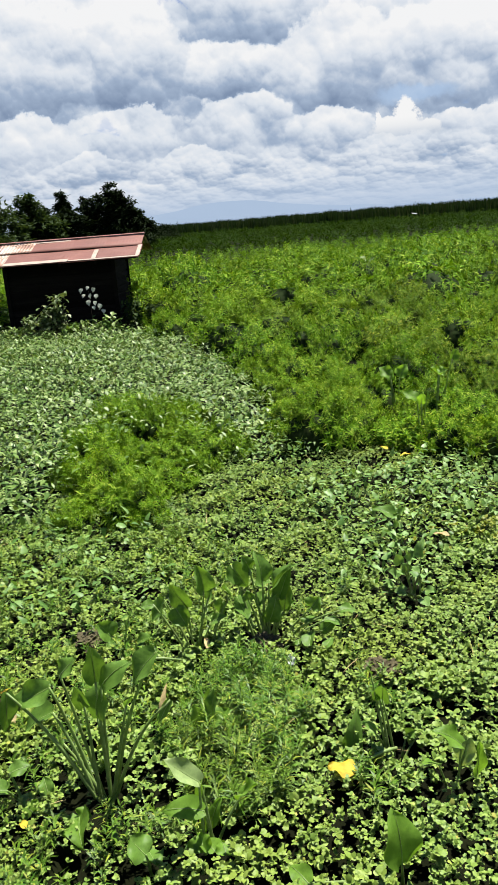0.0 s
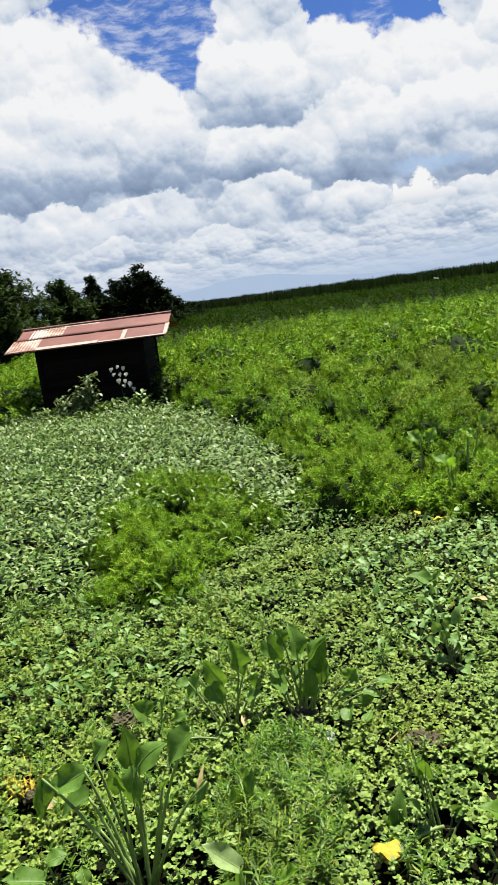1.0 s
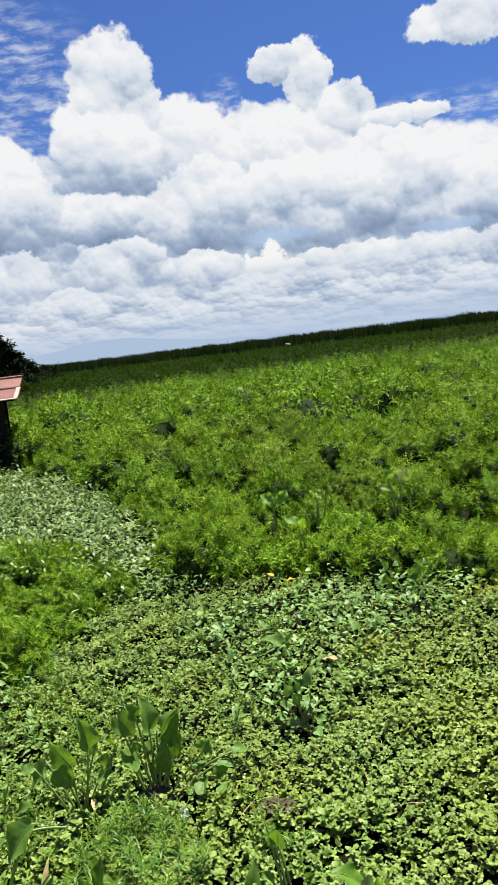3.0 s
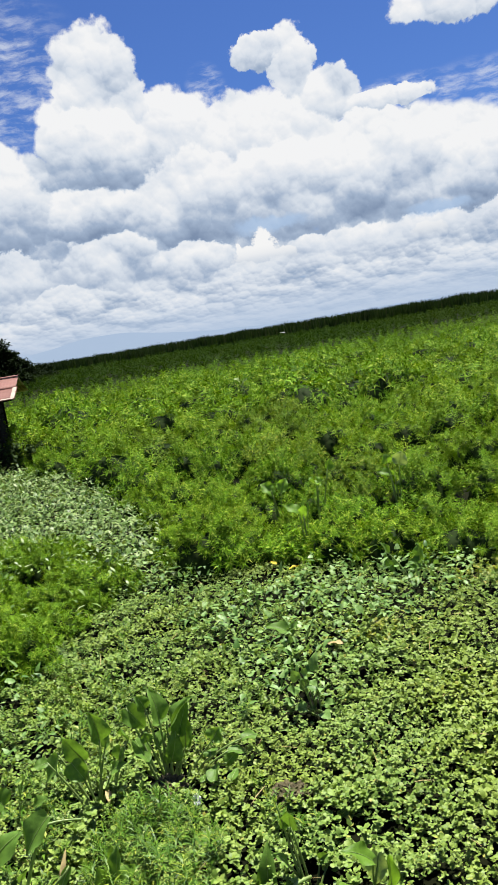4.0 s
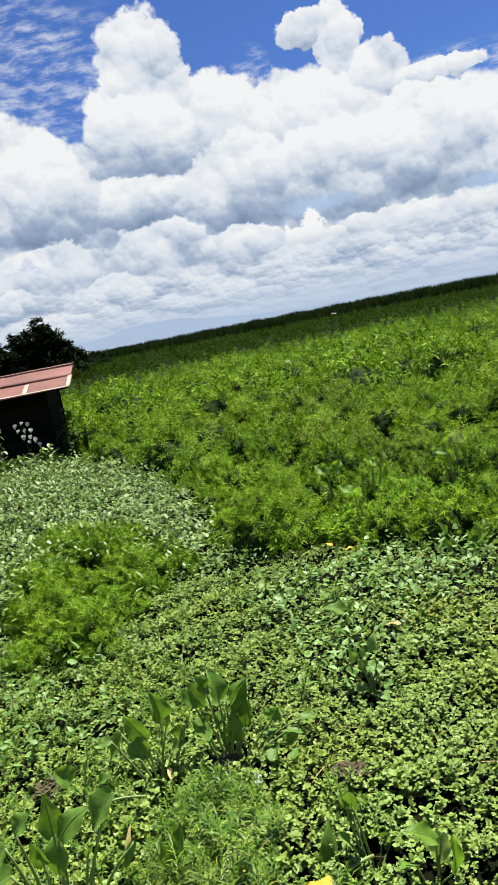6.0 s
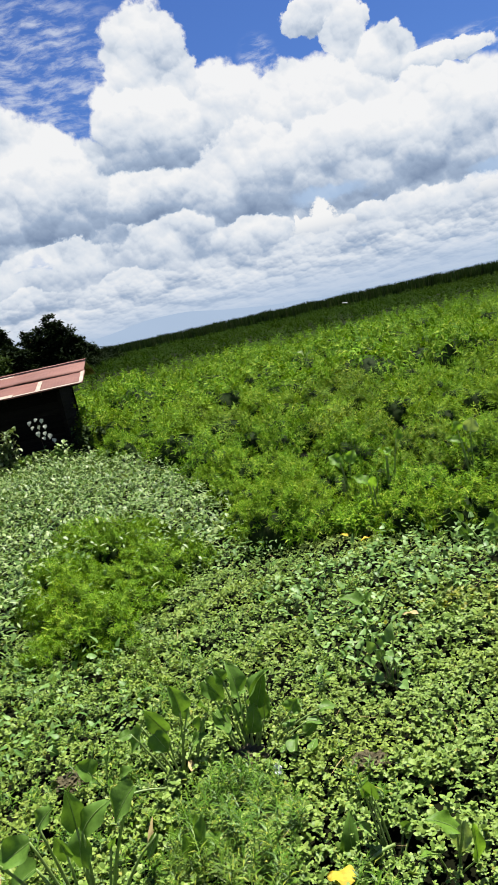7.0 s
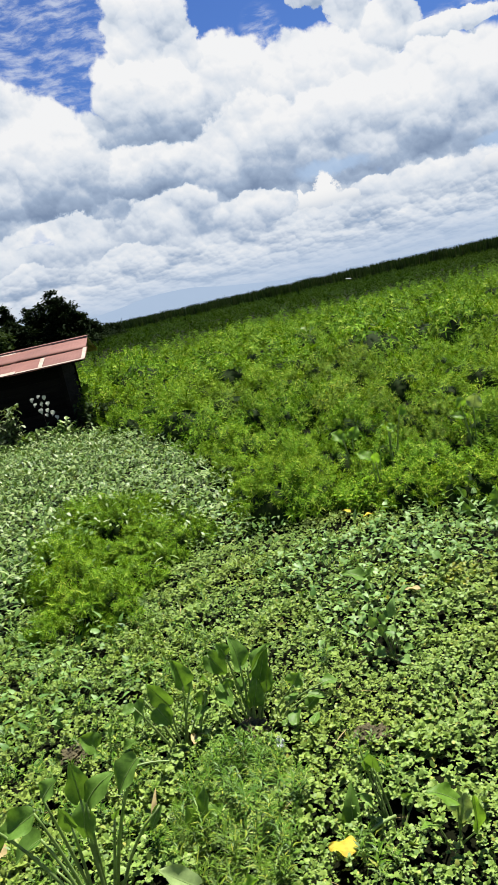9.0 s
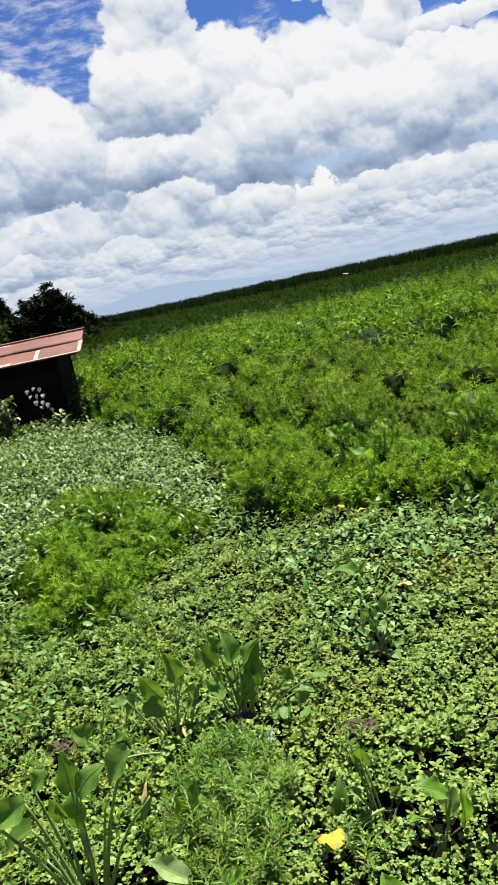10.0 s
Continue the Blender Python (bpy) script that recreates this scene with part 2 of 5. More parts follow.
M_MAT = leaf_material("floating_leaf", [(0.0, (0.0808, 0.15, 0.0285)), (0.35, (0.125, 0.211, 0.0399)), (0.7, (0.169, 0.257, 0.0513)), (0.97, (0.204, 0.29, 0.0712)), (1.0, (0.275, 0.257, 0.0532))],
                      (0.21, 0.259, 0.0315), rough=0.48, gloss=0.15, thin=0.14, patch_scale=0.8, patch_amount=0.48, per_plant=0.08)
M_FINE = leaf_material("fine_leaf", [(0.0, (0.0418, 0.105, 0.00428)), (0.5, (0.0958, 0.197, 0.00796)), (0.85, (0.163, 0.286, 0.0159)), (1.0, (0.266, 0.347, 0.0428))],
                       (0.0976, 0.195, 0.0135), rough=0.55, gloss=0.04, thin=0.22, patch_scale=0.6, patch_amount=0.5, per_plant=0.12)
M_FEATHER = leaf_material("feathery_leaf", [(0.0, (0.030, 0.078, 0.006)), (0.5, (0.058, 0.140, 0.010)), (0.85, (0.105, 0.200, 0.016)), (1.0, (0.24, 0.28, 0.035))],
                          (0.12, 0.15, 0.012), rough=0.45, gloss=0.16, thin=0.14, patch_scale=2.5, patch_amount=0.25)
BUSH_TONES = [(0.0, (0.028, 0.078, 0.004)), (0.45, (0.078, 0.182, 0.007)), (0.8, (0.165, 0.300, 0.016)), (1.0, (0.30, 0.38, 0.055))]
M_BUSH = leaf_material("marsh_bush_leaf", BUSH_TONES, (0.120, 0.180, 0.010), rough=0.6, gloss=0.03, thin=0.17, patch_scale=0.35, patch_amount=0.36, per_plant=0.16)
M_BROWN = leaf_material("brownish_bush_leaf", [(0.0, (0.0386, 0.0862, 0.00595)), (0.5, (0.089, 0.171, 0.0107)), (0.85, (0.156, 0.263, 0.0214)), (1.0, (0.267, 0.287, 0.0476))],
                        (0.126, 0.152, 0.0167), rough=0.55, gloss=0.03, thin=0.2, patch_scale=0.6, patch_amount=0.3, per_plant=0.15)
# Bush cores: the shade among inner stems is put into this near-black.
M_CORE = leaf_material("inner_bush_shade", [(0.0, (0.0084, 0.021, 0.0028)), (1.0, (0.0154, 0.0322, 0.0049))], (0.014, 0.0182, 0.0056), rough=0.8, gloss=0.05, thin=0.0, patch_scale=9.0, patch_amount=0.6)
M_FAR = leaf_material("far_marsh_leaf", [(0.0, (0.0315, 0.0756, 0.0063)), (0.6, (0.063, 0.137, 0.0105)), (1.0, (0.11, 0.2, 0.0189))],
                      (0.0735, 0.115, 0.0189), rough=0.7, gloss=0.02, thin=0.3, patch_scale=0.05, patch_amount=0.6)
# Darker meadow leaf: a cloud's shadow put into the colour.
M_CLOUD_SHADE = leaf_material("cloud_shaded_leaf", [(0.0, (0.0084, 0.0224, 0.0028)), (0.6, (0.0147, 0.035, 0.0035)), (1.0, (0.0252, 0.0525, 0.0056))],
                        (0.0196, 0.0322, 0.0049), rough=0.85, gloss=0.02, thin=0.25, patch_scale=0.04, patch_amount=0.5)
M_REED = leaf_material("reed_blade", [(0.0, (0.0084, 0.021, 0.007)), (0.7, (0.0182, 0.0364, 0.014)), (1.0, (0.040, 0.052, 0.032))],
                       (0.0154, 0.0315, 0.0126), rough=0.8, gloss=0.05, thin=0.25, patch_scale=0.05, patch_amount=0.5)
M_SILVER = leaf_material("pale_leaf", [(0.0, (0.0378, 0.0882, 0.0113)), (0.45, (0.0788, 0.158, 0.0214)), (0.7, (0.164, 0.252, 0.0599)), (1.0, (0.261, 0.324, 0.135))],
                         (0.101, 0.164, 0.0315), rough=0.45, gloss=0.22, thin=0.14, patch_scale=0.7, patch_amount=0.5)
M_ARROW = leaf_material("arrow_leaf", [(0.0, (0.0586, 0.134, 0.0256)), (0.5, (0.138, 0.247, 0.0605)), (1.0, (0.236, 0.365, 0.134))],
                        (0.0689, 0.162, 0.0336), rough=0.42, gloss=0.16, thin=0.25, patch_scale=1.5, patch_amount=0.4)
M_VELVET = leaf_material("velvet_leaf", [(0.0, (0.0523, 0.121, 0.0193)), (0.6, (0.113, 0.217, 0.0362)), (1.0, (0.217, 0.33, 0.0725))],
                         (0.105, 0.201, 0.0322), rough=0.48, gloss=0.18, thin=0.36, patch_scale=9.0, patch_amount=0.5)
M_LUSH = leaf_material("lush_leaf", [(0.0, (0.0725, 0.169, 0.0177)), (0.6, (0.153, 0.29, 0.0362)), (1.0, (0.258, 0.386, 0.0805))], (0.113, 0.217, 0.0282), rough=0.5, gloss=0.2, thin=0.5, patch_scale=9.0, patch_amount=0.5)
M_PALE = leaf_material("shrub_leaf", [(0.0, (0.07, 0.119, 0.035)), (0.6, (0.14, 0.196, 0.077)), (1.0, (0.238, 0.28, 0.147))], (0.084, 0.14, 0.035), rough=0.5, gloss=0.25, thin=0.22, patch_scale=3.0, patch_amount=0.5)
M_WHITISH = leaf_material("whitish_leaf", [(0.0, (0.385, 0.406, 0.35)), (1.0, (0.49, 0.504, 0.448))], (0.28, 0.322, 0.238), (1.0, 1.05, 0.8), rough=0.45, gloss=0.4, thin=0.2, patch_scale=9.0, patch_amount=0.4)
# Paler copy of the broad leaf, with sunlight put into the colour.
M_SUNLIT_LEAF = leaf_material("sunlit_broad_leaf", [(0.0, (0.20, 0.29, 0.10)), (1.0, (0.27, 0.36, 0.15))], (0.20, 0.28, 0.10), rough=0.5, gloss=0.2, thin=0.3, patch_scale=9.0, patch_amount=0.4)
M_STALK = leaf_material("stalk", [(0.0, (0.132, 0.227, 0.052)), (1.0, (0.255, 0.359, 0.113))], (0.142, 0.189, 0.0473), rough=0.45, gloss=0.4, thin=0.25, patch_scale=8.0)
M_YELLOW = leaf_material("yellow_leaf", [(0.0, (0.499, 0.402, 0.0362)), (1.0, (0.58, 0.467, 0.0563))], (0.338, 0.201, 0.0322), (1.1, 1.0, 0.4), rough=0.6, gloss=0.15, patch_scale=22.0, patch_amount=0.55)
M_YELLOWING = leaf_material("yellowing_leaf", [(0.0, (0.105, 0.182, 0.021)), (0.6, (0.203, 0.266, 0.0315)), (1.0, (0.322, 0.308, 0.049))], (0.231, 0.217, 0.042), rough=0.5, gloss=0.25, thin=0.28, patch_scale=4.0, patch_amount=0.4)
M_DRY = leaf_material("dry_leaf", [(0.0, (0.345, 0.254, 0.112)), (0.6, (0.487, 0.386, 0.193)), (1.0, (0.589, 0.487, 0.284))], (0.304, 0.203, 0.0914), (1, 0.9, 0.7), rough=0.7, gloss=0.2, patch_scale=14.0)
M_TREE = leaf_material("tree_leaf", [(0.0, (0.0154, 0.0308, 0.0098)), (0.6, (0.028, 0.0504, 0.0154)), (1.0, (0.0462, 0.0735, 0.0252))],
                       (0.0315, 0.0525, 0.014), rough=0.8, gloss=0.06, thin=0.2, patch_scale=0.5, patch_amount=0.5)
M_DARKTREE = leaf_material("dark_tree_leaf", [(0.0, (0.0056, 0.0119, 0.0042)), (0.7, (0.0098, 0.0189, 0.0063)), (1.0, (0.0182, 0.0294, 0.0105))],
                           (0.0084, 0.0154, 0.0056), rough=0.85, gloss=0.03, thin=0.1, patch_scale=0.5, patch_amount=0.4)
M_BARK = plain_material("bark", [(0.3, (0.035, 0.0245, 0.0175)), (0.7, (0.084, 0.063, 0.0455))], 3.0, 0.9, 0.2, 0.6, 0.03, (1, 1, 0.2))
# Wet mud, coloured darker than it is so leaf gaps read as shade.
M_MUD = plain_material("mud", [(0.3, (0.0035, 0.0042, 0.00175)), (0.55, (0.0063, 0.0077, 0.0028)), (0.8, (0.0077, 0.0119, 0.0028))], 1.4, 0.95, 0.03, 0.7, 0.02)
M_CLOD = plain_material("clod", [(0.3, (0.0333, 0.028, 0.0126)), (0.55, (0.0731, 0.063, 0.0304)), (0.8, (0.146, 0.126, 0.063))], 14.0, 0.9, 0.2, 0.8, 0.01)
M_PLANK = plain_material("dark_plank", [(0.25, (0.0035, 0.0035, 0.00315)), (0.6, (0.0077, 0.007, 0.0063)), (0.85, (0.0168, 0.0154, 0.0133))], 5.0, 0.95, 0.04, 0.6, 0.006, (0.3, 1, 3), 0.0, 0.35)
M_RED = plain_material("red_sheet", [(0.2, (0.0984, 0.0286, 0.0174)), (0.55, (0.135, 0.0425, 0.0269)), (0.85, (0.176, 0.067, 0.0456))], 2.2, 0.62, 0.35, 0.15, 0.003, (1, 1, 1), 0.0, 0.12)
M_RUST = plain_material("rusty_sheet", [(0.30, (0.104, 0.0328, 0.0136)), (0.44, (0.199, 0.091, 0.0432)), (0.52, (0.294, 0.219, 0.164)), (0.70, (0.35, 0.305, 0.269))], 2.0, 0.6, 0.4, 0.2, 0.003, (1, 1, 1), 0.0, 0.1)
M_ZINC = plain_material("bare_zinc", [(0.25, (0.183, 0.0957, 0.0518)), (0.42, (0.301, 0.231, 0.173)), (0.7, (0.364, 0.303, 0.242))], 4.0, 0.5, 0.5, 0.15, 0.003)
M_SCRAP = plain_material("pale_scrap", [(0.3, (0.294, 0.315, 0.336)), (0.7, (0.546, 0.56, 0.574))], 20.0, 0.5, 0.4, 0.2, 0.002)
M_WHITE = plain_material("white_paint", [(0.3, (0.0847, 0.0847, 0.0809)), (0.7, (0.139, 0.139, 0.131))], 3.0, 0.5, 0.5, 0.1, 0.003)


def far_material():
    """Hills many kilometres off: a glowing blue with the haze of the air put into it."""
    m, net = material("haze_glow_hills")
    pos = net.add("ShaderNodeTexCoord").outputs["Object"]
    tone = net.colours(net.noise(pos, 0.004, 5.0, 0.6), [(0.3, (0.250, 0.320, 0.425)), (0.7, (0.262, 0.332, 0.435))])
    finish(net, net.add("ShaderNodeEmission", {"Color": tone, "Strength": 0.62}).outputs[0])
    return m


M_HILLS = far_material()


# ---------------------------------------------------------------- mesh helpers
rng = np.random.default_rng(7)


def mesh_of(name, verts, faces, mat, smooth=True):
    me = bpy.data.meshes.new(name)
    me.from_pydata([tuple(v) for v in verts], [], [tuple(f) for f in faces])
    me.materials.append(mat)
    if smooth:
        me.polygons.foreach_set("use_smooth", np.ones(len(me.polygons), dtype=bool))
    me.update()
    return me


def part(name, bm, mat, parent=None, label=""):
    """Links a bmesh, or a mesh, as one object under a thing or a part."""
    if isinstance(bm, bmesh.types.BMesh):
        me = bpy.data.meshes.new(name)
        bm.to_mesh(me)
        bm.free()
        me.materials.append(mat)
    else:
        me = bm
    ob = new(name, me)
    ob.parent = parent
    return tagged(ob, label=label)


def thing(name, at, label, category, group=""):
    ob = new(name)
    ob.location = at
    return tagged(ob, label, category, group)


def turn(yaw, tilt):
    """Rotation matrices: lean by tilt, then swing by yaw (arrays)."""
    cy, sy, ct, st = np.cos(yaw), np.sin(yaw), np.cos(tilt), np.sin(tilt)
    r = np.zeros((len(yaw), 3, 3))
    r[:, 0] = np.stack([cy, -sy * ct, sy * st], 1)
    r[:, 1] = np.stack([sy, cy * ct, -cy * st], 1)
    r[:, 2] = np.stack([np.zeros_like(ct), st, ct], 1)
    return r


def strewn(shapes, pos, yaw, tilt, size, gen=None):
    """Vertices and quads of many small shapes, each set at a place, swing, lean and size."""
    pick = (gen or rng).integers(0, len(shapes), len(pos))
    vs, fs, base = [], [], 0
    for k, (v, f) in enumerate(shapes):
        w = np.nonzero(pick == k)[0]
        if not len(w):
            continue
        v, f = np.asarray(v, float), np.asarray(f, int)
        r = turn(yaw[w], tilt[w])
        p = np.einsum("nij,vj->nvi", r, v) * size[w][:, None, None] + pos[w][:, None, :]
        vs.append(p.reshape(-1, 3))
        fs.append((f[None] + (base + np.arange(len(w)) * len(v))[:, None, None]).reshape(-1, 4))
        base += len(w) * len(v)
    return np.concatenate(vs), np.concatenate(fs)


def quad_mesh(name, groups, smooth=True):
    """A mesh out of groups of vertices, quads and a material."""
    vs, fs, mi, b = [], [], [], 0
    for k, (v, f, _) in enumerate(groups):
        vs.append(v), fs.append(f + b), mi.append(np.full(len(f), k, dtype=np.int32))
        b += len(v)
    vs, fs, mi = np.concatenate(vs), np.concatenate(fs), np.concatenate(mi)
    me = bpy.data.meshes.new(name)
    me.vertices.add(len(vs))
    me.vertices.foreach_set("co", vs.astype(np.float32).ravel())
    me.loops.add(fs.size)
    me.loops.foreach_set("vertex_index", fs.astype(np.int32).ravel())
    me.polygons.add(len(fs))
    me.polygons.foreach_set("loop_start", np.arange(0, fs.size, 4, dtype=np.int32))
    me.polygons.foreach_set("use_smooth", np.full(len(fs), smooth, dtype=bool))
    me.polygons.foreach_set("material_index", mi)
    for _, _, mat in groups:
        me.materials.append(mat)
    me.update(calc_edges=True)
    return me


def scatter(name, shapes, pos, yaw, tilt, size, mat, smooth=True):
    """One object out of many small shapes."""
    return new(name, quad_mesh(name, [(*strewn(shapes, pos, yaw, tilt, size), mat)], smooth))


def blade(length, width, droop, fold=0.0, lift=0.0, profile=(0.25, 1.0, 0.75, 0.05)):
    """A leaf along +y from the origin, in quads: stations across its length, bent down towards the tip."""
    n = len(profile)
    v, f = [], []
    for i, w in enumerate(profile):
        s = i / (n - 1)
        yv, zv = length * s * (1 - 0.15 * droop * s), length * (lift * s - droop * s * s * 0.6)
        hw = width * w / 2
        if fold:
            v += [(-hw, yv, zv + hw * fold), (0, yv, zv), (hw, yv, zv + hw * fold)]
        else:
            v += [(-hw, yv, zv), (hw, yv, zv)]
    k = 3 if fold else 2
    for i in range(n - 1):
        for j in range(k - 1):
            a = i * k + j
            f.append((a, a + 1, a + k + 1, a + k))
    return np.array(v), np.array(f)


def joined(pieces):
    vs, fs, b = [], [], 0
    for v, f in pieces:
        vs.append(v), fs.append(f + b)
        b += len(v)
    return np.concatenate(vs), np.concatenate(fs)


def placed(shape, yaw, tilt, at=(0, 0, 0)):
    v, f = shape
    return v @ turn(np.array([yaw]), np.array([tilt]))[0].T + np.array(at), f


def rosette(n, r, seed, near=True):
    """A cup of broad, blunt, rippled leaves round one crown."""
    g = np.random.default_rng(seed)
    out = []
    for i in range(n):
        L = r * g.uniform(0.65, 1.15)
        prof = (0.35, 1.0, 0.50) if near else (0.40, 1.0, 0.45)
        v, f = blade(L, L * g.uniform(0.72, 1.0), g.uniform(0.1, 0.9), 0.0, 0.0, prof)
        v = v + np.stack([0 * v[:, 0], 0 * v[:, 0], 0.12 * L * np.sin(v[:, 0] / L * 7 + i) * np.cos(v[:, 1] / L * 4 + seed)], 1)
        out.append(placed((v, f), i * 2.4 + g.uniform(-0.4, 0.4), g.uniform(0.05, 1.15), (0, 0, g.uniform(0, 0.4 * r))))
    return joined(out)


def diamond(length, width, droop):
    """The plainest narrow leaf: one bent quad along +y."""
    return np.array([(0, 0, 0), (width / 2, length * 0.42, length * 0.06), (0, length, -length * droop), (-width / 2, length * 0.42, length * 0.06)]), np.array([(0, 1, 2, 3)])


def sprig(height, whorls, per, leaf, seed, width=0.17):
    """An upright shoot with whorls of narrow leaves."""
    g = np.random.default_rng(seed)
    out = []
    lean = g.uniform(-0.12, 0.12, 2)
    for k in range(whorls):
        s = (k + 0.6) / whorls
        at = (lean[0] * height * s, lean[1] * height * s, height * s)
        for j in range(per):
            L = leaf * g.uniform(0.7, 1.15) * (1.0 if k < whorls - 1 else 0.75)
            up = 0.15 + 0.75 * s + g.uniform(-0.2, 0.25)
            out.append(placed(diamond(L, L * width * g.uniform(0.8, 1.3), g.uniform(0.1, 0.5)),
                              j * 6.283 / per + k * 1.1 + g.uniform(-0.3, 0.3), up, at))
    return joined(out)


def waves(x, y, scale, seed):
    """Smooth unevenness, about -1 to 1."""
    g = np.random.default_rng(seed)
    out = np.zeros_like(x)
    for i in range(7):
        a, ph, k = g.uniform(0, 6.283), g.uniform(0, 6.283), g.uniform(0.6, 2.2) / scale
        out += np.sin((x * np.cos(a) + y * np.sin(a)) * k * 6.283 + ph)
    return out / 3.2


def clumped(x, y, scale, seed, cut=-0.3):
    """True but for small gaps between clumps of leaves."""
    return waves(x, y, scale, seed) + 0.5 * waves(x, y, scale * 0.37, seed + 1) > cut


def in_wedge(n, near, far, left=25.0, right=-37.0):
    """Random places on the ground between two distances, evenly spread."""
    d = np.sqrt(rng.uniform(near * near, far * far, n))
    a = np.radians(rng.uniform(right, left, n))
    return -d * np.sin(a), d * np.cos(a)


def in_ellipse(x, y, cx, cy, rx, ry, rough=0.18, seed=3):
    return ((x - cx) / rx) ** 2 + ((y - cy) / ry) ** 2 + rough * waves(x, y, 0.9, seed) < 1


def left_edge(y):
    """x of the border between the pale creepers and the marsh bushes."""
    return np.interp(y, [6.4, 7.0, 9.4, 10.5, 13.0, 15.6, 16.8, 17.9], [0.22, 0.12, 0.05, -0.25, -0.75, -1.9, -2.5, -9.0])


def front_edge(x):
    """y at which the marsh bushes begin."""
    return np.interp(x, [0.2, 0.45, 0.8, 1.1, 1.25, 1.5, 1.85, 2.2, 2.6, 2.9, 6.0], [7.5, 7.0, 7.0, 7.2, 7.3, 6.75, 6.4, 6.15, 5.95, 5.65, 5.2])


def is_bush(x, y):
    w = 0.15 * waves(x, y, 0.8, 11)
    right = (x > left_edge(y) + w) & (y > front_edge(x) + w)
    return right & (y > 5)


def is_fine(x, y):
    return in_ellipse(x, y, -1.35, 7.55, 0.85, 1.95, 0.55) | in_ellipse(x, y, -0.72, 7.2, 0.55, 1.2, 0.5)


def is_mound(x, y):
    """Where the mounds of fine-leaved weeds have their middles."""
    return is_fine(x + (x + 1.2) * 0.32, y + (y - 7.5) * 0.22)


def is_pale(x, y):
    w = 0.25 * waves(x, y, 1.0, 21)
    main = (y > 7.2 + w - np.clip(-1.45 - x, 0, 1.0) * 2.0) & (y < 18.0) & (x < left_edge(y) + w)
    return main & ~is_mound(x, y) & ~is_bush(x, y)


def is_arrow(x, y):
    a = in_ellipse(x, y, 1.3, 5.75, 1.15, 0.75) | in_ellipse(x, y, 0.72, 4.65, 0.22, 0.6)
    return (a | in_ellipse(x, y, 0.2, 7.2, 0.35, 0.6) | in_ellipse(x, y, 2.3, 5.9, 0.5, 0.3) | (in_ellipse(x, y, -1.55, 4.6, 0.65, 1.1, 0.5) & (waves(x, y, 0.35, 77) > 0.0))) & ~is_bush(x, y) & ~is_fine(x, y)


# ---------------------------------------------------------------- ground
def ground():
    ds = [0.5, 1.2] + list(np.arange(1.6, 9, 0.12)) + list(np.arange(9, 30, 0.8)) + list(np.geomspace(30, 4600, 34))
    an = np.radians(np.concatenate([np.linspace(-180, -42, 24), np.linspace(-40, 28, 140), np.linspace(32, 176, 24)]))
    D, A = np.meshgrid(np.array(ds), an, indexing="ij")
    X, Y = -D * np.sin(A), D * np.cos(A)
    Z = np.where(D < 40, 0.03 * waves(X, Y, 0.7, 5) + 0.015 * waves(X, Y, 0.2, 6), 0) - 0.03
    n, m = D.shape
    v = np.stack([X, Y, Z], -1).reshape(-1, 3)
    f = [(i * m + j, i * m + (j + 1) % m, (i + 1) * m + (j + 1) % m, (i + 1) * m + j) for i in range(n - 1) for j in range(m)]
    f += [tuple(range(m))[::-1]]
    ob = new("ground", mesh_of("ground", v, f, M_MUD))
    tagged(ob, "dark wet marsh mud under the plants", "ground", kind="structure")


ground()


